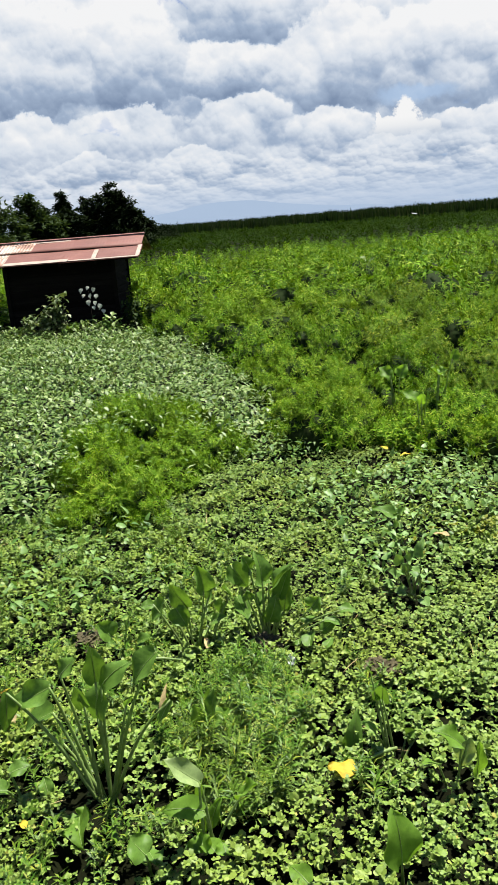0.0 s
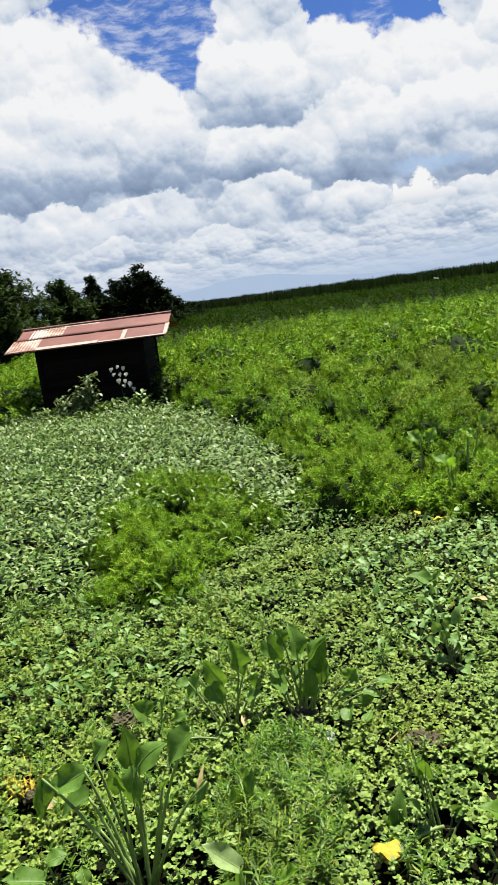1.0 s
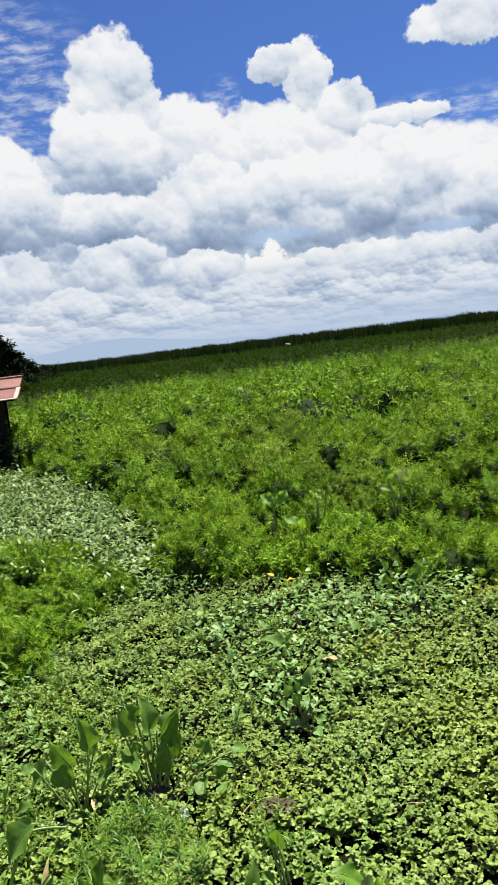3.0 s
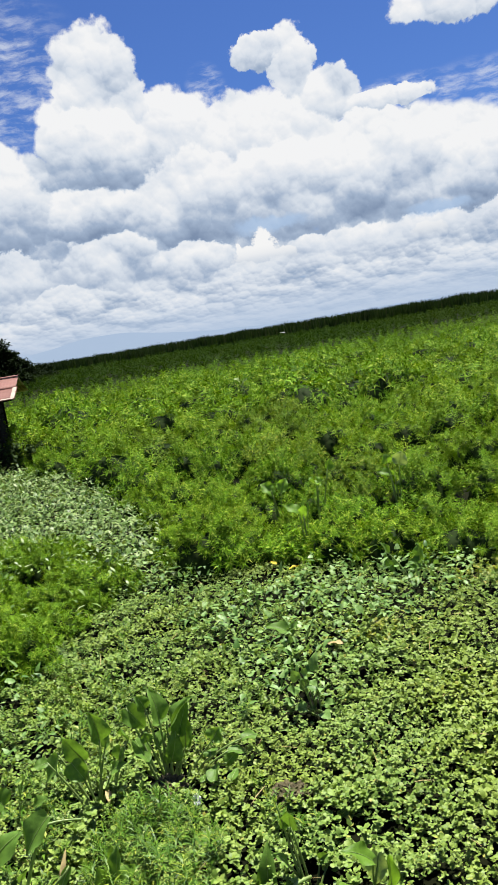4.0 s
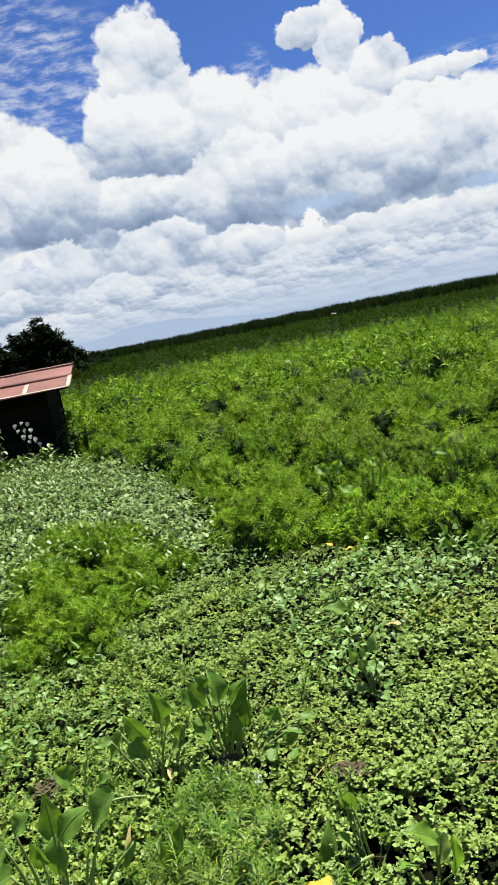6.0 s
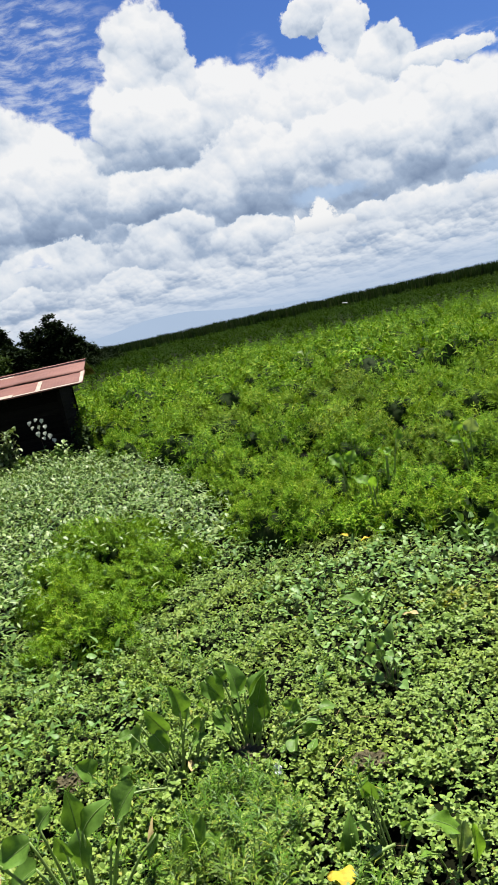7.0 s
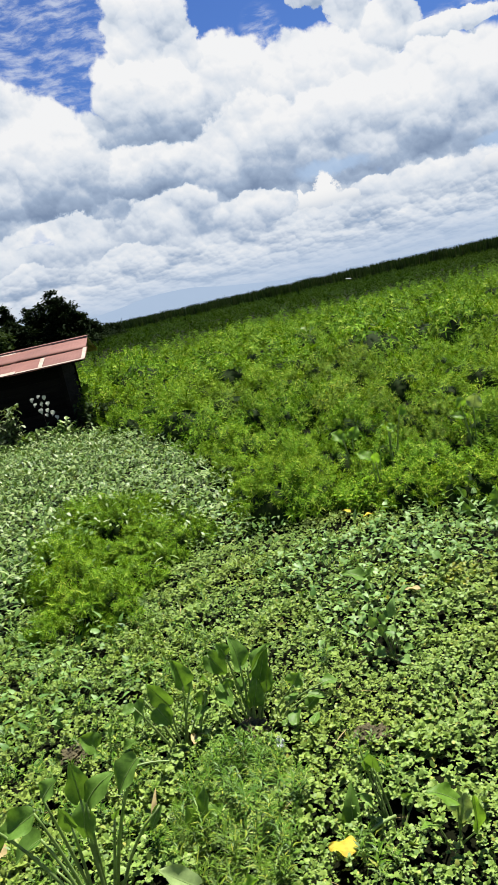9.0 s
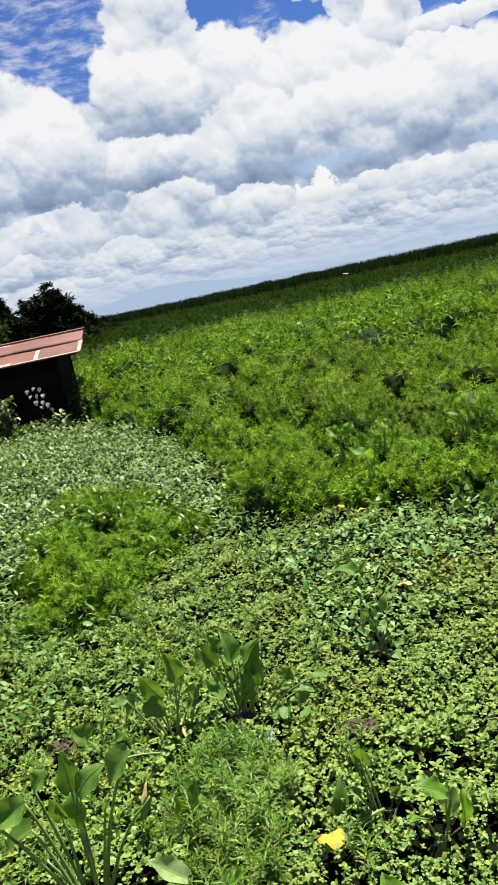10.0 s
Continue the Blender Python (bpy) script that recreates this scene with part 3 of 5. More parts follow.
# ---------------------------------------------------------------- low plants, laid as stuff
def floating_mat(near, far, n, leaves, close):
    x, y = in_wedge(n, near, far, 27.0, -41.0)
    bare = waves(x, y, 0.55, 31) + 0.6 * waves(x, y, 0.2, 32)
    thick = is_mound(x, y - 0.1) | is_bush(x, y - 0.28)
    keep = (bare > -1.45) & (clumped(x, y, 0.14, 35, -1.05) | (rng.random(len(x)) < 0.2)) & ~thick & ~(is_pale(x, y) & (rng.random(len(x)) < 0.85)) & ~(is_arrow(x, y) & (rng.random(len(x)) < 0.5))
    for fx, fy, fr in ((-0.79, 2.60, 0.12), (-0.33, 2.33, 0.10), (-0.10, 3.74, 0.12), (0.63, 2.57, 0.07), (0.36, 2.13, 0.06), (0.42, 2.78, 0.06), (0.46, 3.36, 0.07), (-1.06, 3.80, 0.08), (-1.38, 3.22, 0.08), (0.79, 4.13, 0.09), (-0.45, 3.70, 0.07), (-0.35, 2.92, 0.07), (0.05, 3.62, 0.06), (-1.12, 2.70, 0.09), (0.87, 5.05, 0.08)):
        keep &= (np.hypot(x - fx, (y - fy) * 0.8) > fr) | (rng.random(len(x)) < 0.1)
    keep &= ~((y < 3.1) & (waves(x, y, 0.34, 36) + 0.6 * waves(x, y, 0.12, 38) < -0.55) & (rng.random(len(x)) < 0.85))
    x, y = x[keep], y[keep]
    n = len(x)
    z = 0.01 + 0.06 * rng.random(n) ** 1.3 + 0.02 * waves(x, y, 0.14, 35) + 0.03 * waves(x, y, 0.7, 5)
    size = np.clip(rng.uniform(0.45, 1.25, n) * (1 + 0.25 * waves(x, y, 1.3, 33)), 0.35, 1.5)
    shapes = [rosette(rng.integers(*leaves), 0.0225 if close else 0.025, 50 + i, close) for i in range(12)]
    yaw, lean = rng.uniform(0, 6.283, n), rng.normal(0, 0.2, n)
    if close:
        # the plants of the front strip stand one by one
        meshes = [quad_mesh("floating_plant", [(v, f, M_MAT)]) for v, f in shapes]
        single = (y < 2.2) & (np.abs(x) < 0.75) & (size > 0.85)
        single &= np.cumsum(single) <= 280
        for i in np.nonzero(single)[0]:
            ob = new("floating_plant", meshes[i % 12])
            ob.matrix_world = Matrix.LocRotScale((x[i], y[i], z[i]), Euler((lean[i], 0, yaw[i])), (size[i],) * 3)
            tagged(ob, "small rosette of rounded green leaves floating on the marsh", "water plant", "floating plants")
        x, y, z, size, yaw, lean = (q[~single] for q in (x, y, z, size, yaw, lean))
    ob = scatter("floating_plant_mat", shapes, np.stack([x, y, z], 1), yaw, lean, size, M_MAT)
    tagged(ob, "dense mat of small round-leaved floating water plants", "water plants", kind="stuff")


def yellowed(cx, cy, rx, ry, n):
    x, y = cx + rx * rng.normal(0, 0.5, n), cy + ry * rng.normal(0, 0.5, n)
    ob = scatter("yellowed_plants", [rosette(6, 0.026, 150 + i, False) for i in range(4)], np.stack([x, y, rng.uniform(0.04, 0.10, n)], 1),
                 rng.uniform(0, 6.283, n), rng.normal(0, 0.25, n), rng.uniform(0.7, 1.3, n), M_YELLOWING)
    tagged(ob, "patch of yellowing floating plants", "water plants", kind="stuff")


def fine_mound(name, cx, cy, rx, ry, high, n, leaf, label):
    r, a = np.sqrt(rng.random(n)), rng.uniform(0, 6.283, n)
    x, y = cx + rx * 1.1 * r * np.cos(a), cy + ry * 1.1 * r * np.sin(a)
    k = in_ellipse(x, y, cx, cy, rx, ry)
    x, y = x[k], y[k]
    n = len(x)
    q = 1 - ((x - cx) / rx) ** 2 - ((y - cy) / ry) ** 2
    h = high * np.sqrt(np.clip(q, 0.08, 1)) * (1 + 0.35 * waves(x, y, 0.45, 41))
    z = h * rng.uniform(0.15, 0.85, n)
    ob = scatter(name, [sprig(0.13, 5, 5, leaf, 70 + i, 0.13) for i in range(6)], np.stack([x, y, z], 1), rng.uniform(0, 6.283, n),
                 rng.normal(0, 0.3, n), rng.uniform(0.7, 1.3, n), M_FEATHER)
    tagged(ob, label, "weeds", kind="stuff")


def shoots():
    """Single narrow-leaved shoots that stand in the floating mat."""
    x, y = in_wedge(1500, 2.0, 6.2, 27.0, -10.0)
    k = (waves(x, y, 0.9, 91) + np.where(x < -0.3, 0.5, -0.35) > 0.1) & ~is_fine(x, y)
    x, y = x[k], y[k]
    n = len(x)
    ob = scatter("weed_shoots", [sprig(0.10, 5, 4, 0.05, 170 + i, 0.2) for i in range(5)], np.stack([x, y, np.full(n, 0.02)], 1), rng.uniform(0, 6.283, n),
                 rng.normal(0, 0.3, n), rng.uniform(0.6, 1.2, n), M_FEATHER)
    tagged(ob, "narrow-leaved shoots standing among the floating plants", "weeds", kind="stuff")
    # bleached straws and dead stems lying on the mat
    x, y = in_wedge(170, 2.0, 7.0, 27.0, -40.0)
    k = ~is_fine(x, y) & ~is_bush(x, y)
    x, y = x[k], y[k]
    n = len(x)
    straw = [blade(0.11, 0.0028, 0.1, 0, 0.02, (1.0, 0.9, 0.4)), blade(0.08, 0.0035, 0.3, 0, 0.05, (0.8, 1.0, 0.3))]
    ob = scatter("straws", straw, np.stack([x, y, rng.uniform(0.04, 0.085, n)], 1), rng.uniform(0, 6.283, n), rng.normal(0, 0.15, n), rng.uniform(0.6, 1.5, n), M_DRY)
    tagged(ob, "bleached straws lying on the floating plants", "straw", kind="stuff")


def pale_creepers():
    x, y = in_wedge(76000, 5.0, 18.5, 25, -4)
    k = is_pale(x + rng.normal(0, 0.13, len(x)), y + rng.normal(0, 0.2, len(x))) | (is_fine(x, y) & (rng.random(len(x)) < 0.05))
    k &= clumped(x, y, 0.26, 59, -0.5) | (rng.random(len(x)) < 0.2)
    x, y = x[k], y[k]
    n = len(x)
    h = 0.20 + 0.11 * waves(x, y, 0.6, 43) + 0.16 * is_fine(x, y)
    z = h * rng.uniform(0.15, 1.0, n)
    tri = [blade(0.105, 0.050, 0.5, 0, 0.1, (0.6, 1.0, 0.05)), blade(0.090, 0.055, 0.3, 0, 0.0, (0.8, 0.9, 0.05)), blade(0.12, 0.040, 0.7, 0, 0.1, (0.5, 1.0, 0.05))]
    ob = scatter("pale_creepers", tri, np.stack([x, y, z], 1), rng.uniform(0, 6.283, n), rng.normal(0.1, 0.50, n), rng.uniform(0.5, 1.1, n) * (0.75 + y / 90), M_SILVER)
    tagged(ob, "creeping vines with pale glossy grey-green leaves", "creepers", kind="stuff")


def arrow_creepers():
    x, y = rng.uniform(-2.6, 3.2, 8500), rng.uniform(3.6, 8.2, 8500)
    k = is_arrow(x + rng.normal(0, 0.1, len(x)), y + rng.normal(0, 0.12, len(x)))
    x, y = x[k], y[k]
    n = len(x)
    z = 0.06 + rng.uniform(0, 0.15, n)
    tri = [blade(0.11, 0.075, 0.35, 0.25, 0.1, (1.0, 0.85, 0.5, 0.05)), blade(0.09, 0.06, 0.2, 0.3, 0.1, (0.9, 1.0, 0.5, 0.05)), blade(0.13, 0.06, 0.5, 0.2, 0.2, (0.8, 0.9, 0.45, 0.04))]
    ob = scatter("arrow_leaf_creepers", tri, np.stack([x, y, z], 1), rng.uniform(0, 6.283, n), rng.normal(0.15, 0.55, n), rng.uniform(0.28, 0.72, n), M_ARROW)
    tagged(ob, "trailing creepers with bluish arrow-shaped leaves", "creepers", kind="stuff")


def bush_mesh(seed, rad, high, lobes, sprigs, shapes, mat):
    """A lobed dome of leafy shoots that stand out from its skin, over a solid core coloured near-black for the shade
    among the stems.
    """
    g = np.random.default_rng(seed)
    c = np.zeros((lobes, 3))
    a = np.arange(lobes) * 6.283 / max(1, lobes - 1) + g.uniform(-0.5, 0.5, lobes)
    d = rad * g.uniform(0.40, 0.62, lobes)
    d[0] = 0
    c[:, 0], c[:, 1] = d * np.cos(a), d * np.sin(a)
    lr = rad * g.uniform(0.40, 0.58, lobes)
    lh = high * g.uniform(0.55, 0.92, lobes)
    lr[0], lh[0] = rad * 0.62, high
    k = g.choice(lobes, sprigs * 3, p=lr ** 2 / (lr ** 2).sum())
    n = g.normal(size=(len(k), 3))
    n[:, 2] = np.abs(n[:, 2]) * 1.0
    n /= np.linalg.norm(n, axis=1)[:, None]
    axes = np.stack([lr[k], lr[k], lh[k]], 1)
    p = c[k] + n * axes * g.uniform(0.74, 1.04, (len(k), 1)) * (1 + 0.10 * np.sin(n[:, :1] * 9 + seed) * np.cos(n[:, 1:2] * 8))
    inside = np.zeros(len(k), bool)
    for j in range(lobes):
        q = (p - c[j]) / (lr[j], lr[j], lh[j])
        inside |= (np.einsum("ij,ij->i", q, q) < 0.62) & (k != j)
    inside |= p[:, 2] < 0.20 * high
    p, n = p[~inside][:sprigs], (n / axes)[~inside][:sprigs]
    n /= np.linalg.norm(n, axis=1)[:, None]
    n = n + (0, 0, 0.45) + g.normal(0, 0.18, n.shape)
    n /= np.linalg.norm(n, axis=1)[:, None]
    p = p - n * 0.05
    m = len(p)
    leaves = strewn(shapes, p, np.arctan2(n[:, 0], -n[:, 1]), np.arccos(np.clip(n[:, 2], -1, 1)), g.uniform(0.7, 1.25, m), g)
    # Added solid core that stands in for the shaded inside.
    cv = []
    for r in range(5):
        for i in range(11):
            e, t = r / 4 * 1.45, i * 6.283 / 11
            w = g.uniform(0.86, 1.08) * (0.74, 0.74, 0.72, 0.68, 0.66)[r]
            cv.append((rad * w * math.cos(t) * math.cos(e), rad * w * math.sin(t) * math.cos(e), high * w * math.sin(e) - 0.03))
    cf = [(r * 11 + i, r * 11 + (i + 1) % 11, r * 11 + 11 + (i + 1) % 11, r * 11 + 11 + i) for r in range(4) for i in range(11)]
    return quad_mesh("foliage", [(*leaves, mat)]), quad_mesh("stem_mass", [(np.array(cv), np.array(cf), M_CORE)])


def packed(test, near, far, rad, tries, left=25.0, right=-37.0, first=(), tight=0.76):
    """Places and radii of bushes that stand shoulder to shoulder."""
    out = [tuple(q) for q in first]
    x, y = in_wedge(tries, near, far, left, right)
    ok = test(x, y)
    r = rng.uniform(rad[0], rad[1], tries)
    for i in np.nonzero(ok)[0]:
        if all((x[i] - a) ** 2 + (y[i] - b) ** 2 > (tight * (r[i] + c)) ** 2 for a, b, c in out):
            out.append((x[i], y[i], r[i]))
    return out


def bush_things(name, places, meshes, rad, label, category, group, browns=None, brown_label=""):
    """Every bush an object of its own."""
    for i, (x, y, r) in enumerate(places):
        brown = browns is not None and waves(np.array([x]), np.array([y]), 3.2, 63)[0] + 0.05 * (y - 9) - abs(x - 2.6) * 0.22 + rng.uniform(-0.35, 0.35) > 0.45
        ob = new(name)
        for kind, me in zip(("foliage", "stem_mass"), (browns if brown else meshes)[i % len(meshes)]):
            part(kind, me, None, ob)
        s = r / rad
        ob.matrix_world = Matrix.LocRotScale((x, y, -0.02), Euler((0, 0, rng.uniform(0, 6.283))), (s, s, s * rng.uniform(0.8, 1.2)))
        tagged(ob, brown_label if brown else label, category, group)


def bush_stuff(name, places, meshes, rad, mat, label, category):
    """Far bushes, too many to tell apart, joined."""
    groups, base = [[], []], [0, 0]
    for i, (x, y, r) in enumerate(places):
        s, t, tall = r / rad, rng.uniform(0, 6.283), rng.uniform(0.75, 1.2)
        for k, me in enumerate(meshes[i % len(meshes)]):
            v, f = np.empty(len(me.vertices) * 3, np.float32), np.empty(len(me.loops), np.int32)
            me.vertices.foreach_get("co", v)
            me.loops.foreach_get("vertex_index", f)
            v = v.reshape(-1, 3) * (s, s, s * tall)
            v = np.stack([v[:, 0] * math.cos(t) - v[:, 1] * math.sin(t) + x, v[:, 0] * math.sin(t) + v[:, 1] * math.cos(t) + y, v[:, 2] - 0.02], 1)
            groups[k].append((v, f.reshape(-1, 4) + base[k]))
            base[k] += len(v)
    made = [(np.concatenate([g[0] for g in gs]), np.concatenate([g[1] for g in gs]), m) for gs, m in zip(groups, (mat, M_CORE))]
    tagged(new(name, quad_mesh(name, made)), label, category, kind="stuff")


def meadow(name, near, far, n, shapes, size, mat, label, left, right, test, blur, roll):
    """Open low meadow plants, rolling a little."""
    x, y = in_wedge(n, near, far, left, right)
    k = test(x + rng.normal(0, blur, n), y + rng.normal(0, blur, n))
    x, y = x[k], y[k]
    n = len(x)
    h = roll * (1.0 + 0.5 * waves(x, y, 3.5, 71) + 0.35 * waves(x, y, 1.3, 72))
    z = np.maximum(h, 0.05) * (1 - 0.6 * rng.random(n) ** 2)
    ob = scatter(name, shapes, np.stack([x, y, z], 1), rng.uniform(0, 6.283, n), rng.normal(0, 0.3, n), rng.uniform(size[0], size[1], n), mat)
    tagged(ob, label, "meadow", kind="stuff")


def undergrowth(near, far, n, leaf, test):
    """Low leafy shoots that fill the gaps between the bushes."""
    x, y = in_wedge(n, near, far, 25.0, -37.0)
    k = test(x, y)
    x, y = x[k], y[k]
    n = len(x)
    ob = scatter("undergrowth", [sprig(leaf * 1.6, 3, 4, leaf, 190 + i, 0.3) for i in range(4)], np.stack([x, y, rng.uniform(0, 0.14, n)], 1), rng.uniform(0, 6.283, n),
                 rng.normal(0, 0.35, n), rng.uniform(0.7, 1.3, n), M_BUSH)
    tagged(ob, "low green weeds between the marsh bushes", "weeds", kind="stuff")


def everywhere(x, y):
    hut_plot = (x > -6.2) & (x < -2.35) & (y < 20.6)
    return (is_bush(x, y) | (y > 17.6)) & ~hut_plot


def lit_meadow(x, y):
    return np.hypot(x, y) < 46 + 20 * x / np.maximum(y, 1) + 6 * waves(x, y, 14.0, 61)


# Where the far meadow takes the painted cloud-shadow colour.
def cloud_shaded(x, y):
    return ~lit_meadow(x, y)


def reed_belt():
    n = 17000
    a = rng.uniform(-37, 12, n)
    d = np.interp(a, [-37, -15, -4, 4, 8, 12], [118, 122, 140, 180, 200, 200]) + rng.uniform(0, 9, n)
    x, y = -d * np.sin(np.radians(a)), d * np.cos(np.radians(a))
    size = rng.uniform(0.86, 1.0, n) * (1 + 0.05 * waves(x, y, 9.0, 81) + 0.04 * waves(x, y, 2.5, 82)) * 2.95
    shapes = []
    for i in range(5):
        g = np.random.default_rng(90 + i)
        shapes.append(joined([placed(blade(1.0 * g.uniform(0.75, 1.0), 0.075, g.uniform(0.0, 0.12), 0, 0, (1.0, 0.15)), g.uniform(0, 6.28), 1.45 + g.uniform(-0.1, 0.1), (g.uniform(-0.1, 0.1), g.uniform(-0.1, 0.1), 0)) for _ in range(3)]))
    ob = scatter("reed_belt", shapes, np.stack([x, y, np.full(n, -0.1)], 1), rng.uniform(0, 6.283, n), rng.normal(0, 0.05, n), size, M_REED)
    tagged(ob, "tall dark green reed belt at the marsh edge", "reeds", kind="stuff")


floating_mat(1.7, 4.3, 25000, (5, 8), True)
floating_mat(4.3, 9.0, 66000, (4, 6), False)
fine_meshes = [bush_mesh(700 + i, 0.36, 0.36, 5, 165, [sprig(0.10, 5, 5, 0.051, 70 + k, 0.20) for k in range(6)], M_FINE) for i in range(5)]
bush_things("weed_mound", packed(is_mound, 4.6, 10.2, (0.22, 0.42), 2500, 26.0, 0.0, tight=0.60), fine_meshes, 0.36,
            "low mound of bright green narrow-leaved weeds", "weeds", "weed mounds before the hut")
fine_mound("feathery_weeds", -0.20, 2.98, 0.27, 0.55, 0.14, 210, 0.052, "feathery yellow-green narrow-leaved weeds among floating plants")
shoots()
yellowed(2.85, 5.62, 0.55, 0.2, 240)
yellowed(1.55, 4.95, 0.45, 0.22, 60)
pale_creepers()
arrow_creepers()
near_shapes = [sprig(0.12, 5, 5, 0.054, 100 + i, 0.20) for i in range(6)]
mid_shapes = [sprig(0.15, 4, 4, 0.085, 105 + i, 0.22) for i in range(6)]
far_shapes = [sprig(0.17, 3, 4, 0.12, 110 + i, 0.27) for i in range(5)]
near_bushes = [[bush_mesh(710 + i, 0.45, 0.54, 5, 160, near_shapes, m) for i in range(5)] for m in (M_BUSH, M_BROWN)]
mid_bushes = [[bush_mesh(730 + i, 0.60, 0.70, 6, 130, mid_shapes, m) for i in range(5)] for m in (M_BUSH, M_BROWN)]
far_bushes = [bush_mesh(750 + i, 0.85, 0.80, 6, 115, far_shapes, M_BUSH) for i in range(5)]
GREEN, BROWNISH = "rounded bush of narrow-leaved green marsh weed", "rounded marsh bush with brownish tips"
front_row = [(fx, float(front_edge(fx)) + fr * 0.75, fr) for fx, fr in ((0.50, 0.52), (0.98, 0.36), (1.66, 0.42), (2.15, 0.44), (2.65, 0.42), (3.15, 0.44))]
bush_things("marsh_bush", packed(lambda x, y: is_bush(x, y - 0.35) & (np.hypot(x - 1.30, y - 7.30) > 0.44), 5.3, 11.0, (0.30, 0.56), 5000, first=front_row), near_bushes[0], 0.45, GREEN, "bush", "marsh bushes", near_bushes[1], BROWNISH)
bush_things("marsh_bush", packed(everywhere, 11.3, 18.0, (0.42, 0.80), 5000, 24.0, -33.0), mid_bushes[0], 0.60, GREEN, "bush", "marsh bushes", mid_bushes[1], BROWNISH)
undergrowth(6.6, 7.9, 9000, 0.06, lambda x, y: in_ellipse(x, y, 1.30, 7.28, 0.34, 0.36))
undergrowth(5.6, 18.0, 1500, 0.08, lambda x, y: is_bush(x, y - 0.2) & everywhere(x, y))
bush_stuff("marsh_bushes", packed(everywhere, 18.2, 36.0, (0.75, 1.3), 5000, 23.0, -33.0), far_bushes, 0.85, M_BUSH, "rolling bushes of green marsh weeds", "bushes")
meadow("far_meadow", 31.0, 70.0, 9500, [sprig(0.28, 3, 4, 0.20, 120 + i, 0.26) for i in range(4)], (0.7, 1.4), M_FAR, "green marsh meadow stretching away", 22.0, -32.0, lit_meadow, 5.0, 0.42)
meadow("shaded_meadow", 40.0, 128.0, 8000, [sprig(0.45, 3, 3, 0.42, 130 + i, 0.26) for i in range(4)], (0.7, 1.4), M_CLOUD_SHADE, "meadow towards the reeds, coloured dark as under a cloud", 22.0, -32.0, cloud_shaded, 4.0, 0.5)
reed_belt()


def marsh_around():
    """The same marsh going on behind and beside the viewer."""
    n = 15500
    d, a = np.sqrt(rng.uniform(0.05, 56.0, n)), np.radians(rng.uniform(0, 360, n))
    x, y = -d * np.sin(a), d * np.cos(a)
    head = (np.degrees(a) + 180) % 360 - 180
    k = ~((d > 1.68) & (head > -40) & (head < 26)) & (clumped(x, y, 0.4, 37, -1.2) | (rng.random(n) < 0.3))
    x, y = x[k], y[k]
    n = len(x)
    ob = scatter("floating_plant_mat", [rosette(5, 0.060, 60 + i, False) for i in range(6)], np.stack([x, y, rng.uniform(0.02, 0.06, n)], 1), rng.uniform(0, 6.283, n), rng.normal(0, 0.25, n), rng.uniform(0.6, 1.3, n), M_MAT)
    tagged(ob, "floating water plants round the standing place", "water plants", kind="stuff")
    out = []
    for d in (7.9, 9.2, 11.0, 13.2, 16.0, 20.0, 25.0, 31.0):
        for k in range(int(286 / 360 * 6.283 * d / 2.1)):
            a = radians(34 + (k + rng.uniform(0.2, 0.8)) * 286 / int(286 / 360 * 6.283 * d / 2.1))
            e = d * rng.uniform(0.93, 1.07)
            out.append((-e * math.sin(a), e * math.cos(a), rng.uniform(0.9, 1.3)))
    coarse = [bush_mesh(770 + i, 1.0, 0.6, 4, 30, [sprig(0.22, 2, 3, 0.30, 140 + k, 0.4) for k in range(4)], M_BUSH) for i in range(3)]
    bush_stuff("marsh_bushes", out, coarse, 1.0, M_BUSH, "green marsh bushes reaching away on the other sides", "bushes")


marsh_around()


# ---------------------------------------------------------------- far hills
def hills():
    a = np.radians(np.linspace(14, -24, 120))
    top = 3200 * np.tan(np.radians(0.35 + 1.15 * np.exp(-((np.degrees(a) - 1.5) / 6.0) ** 2) + 0.07 * waves(np.degrees(a), a * 0, 5.0, 77)))
    v, f = [], []
    for i, t in enumerate(a):
        for k, (d, z) in enumerate(((3200, -20), (3350, top[i]), (3900, -20))):
            v.append((-d * math.sin(t), d * math.cos(t), z))
        if i:
            b = i * 3
            f += [(b - 3, b, b + 1, b - 2), (b - 2, b + 1, b + 2, b - 1)]
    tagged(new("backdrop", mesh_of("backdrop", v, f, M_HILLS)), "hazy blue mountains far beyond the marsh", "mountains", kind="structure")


hills()


# ---------------------------------------------------------------- hut
def box(w, d, h, bevel=0.006, seed=None):
    bm = bmesh.new()
    bmesh.ops.create_cube(bm, size=1.0)
    bmesh.ops.scale(bm, vec=(w, d, h), verts=bm.verts)
    if bevel:
        bmesh.ops.bevel(bm, geom=bm.edges[:], offset=bevel, segments=1, affect="EDGES")
    return bm


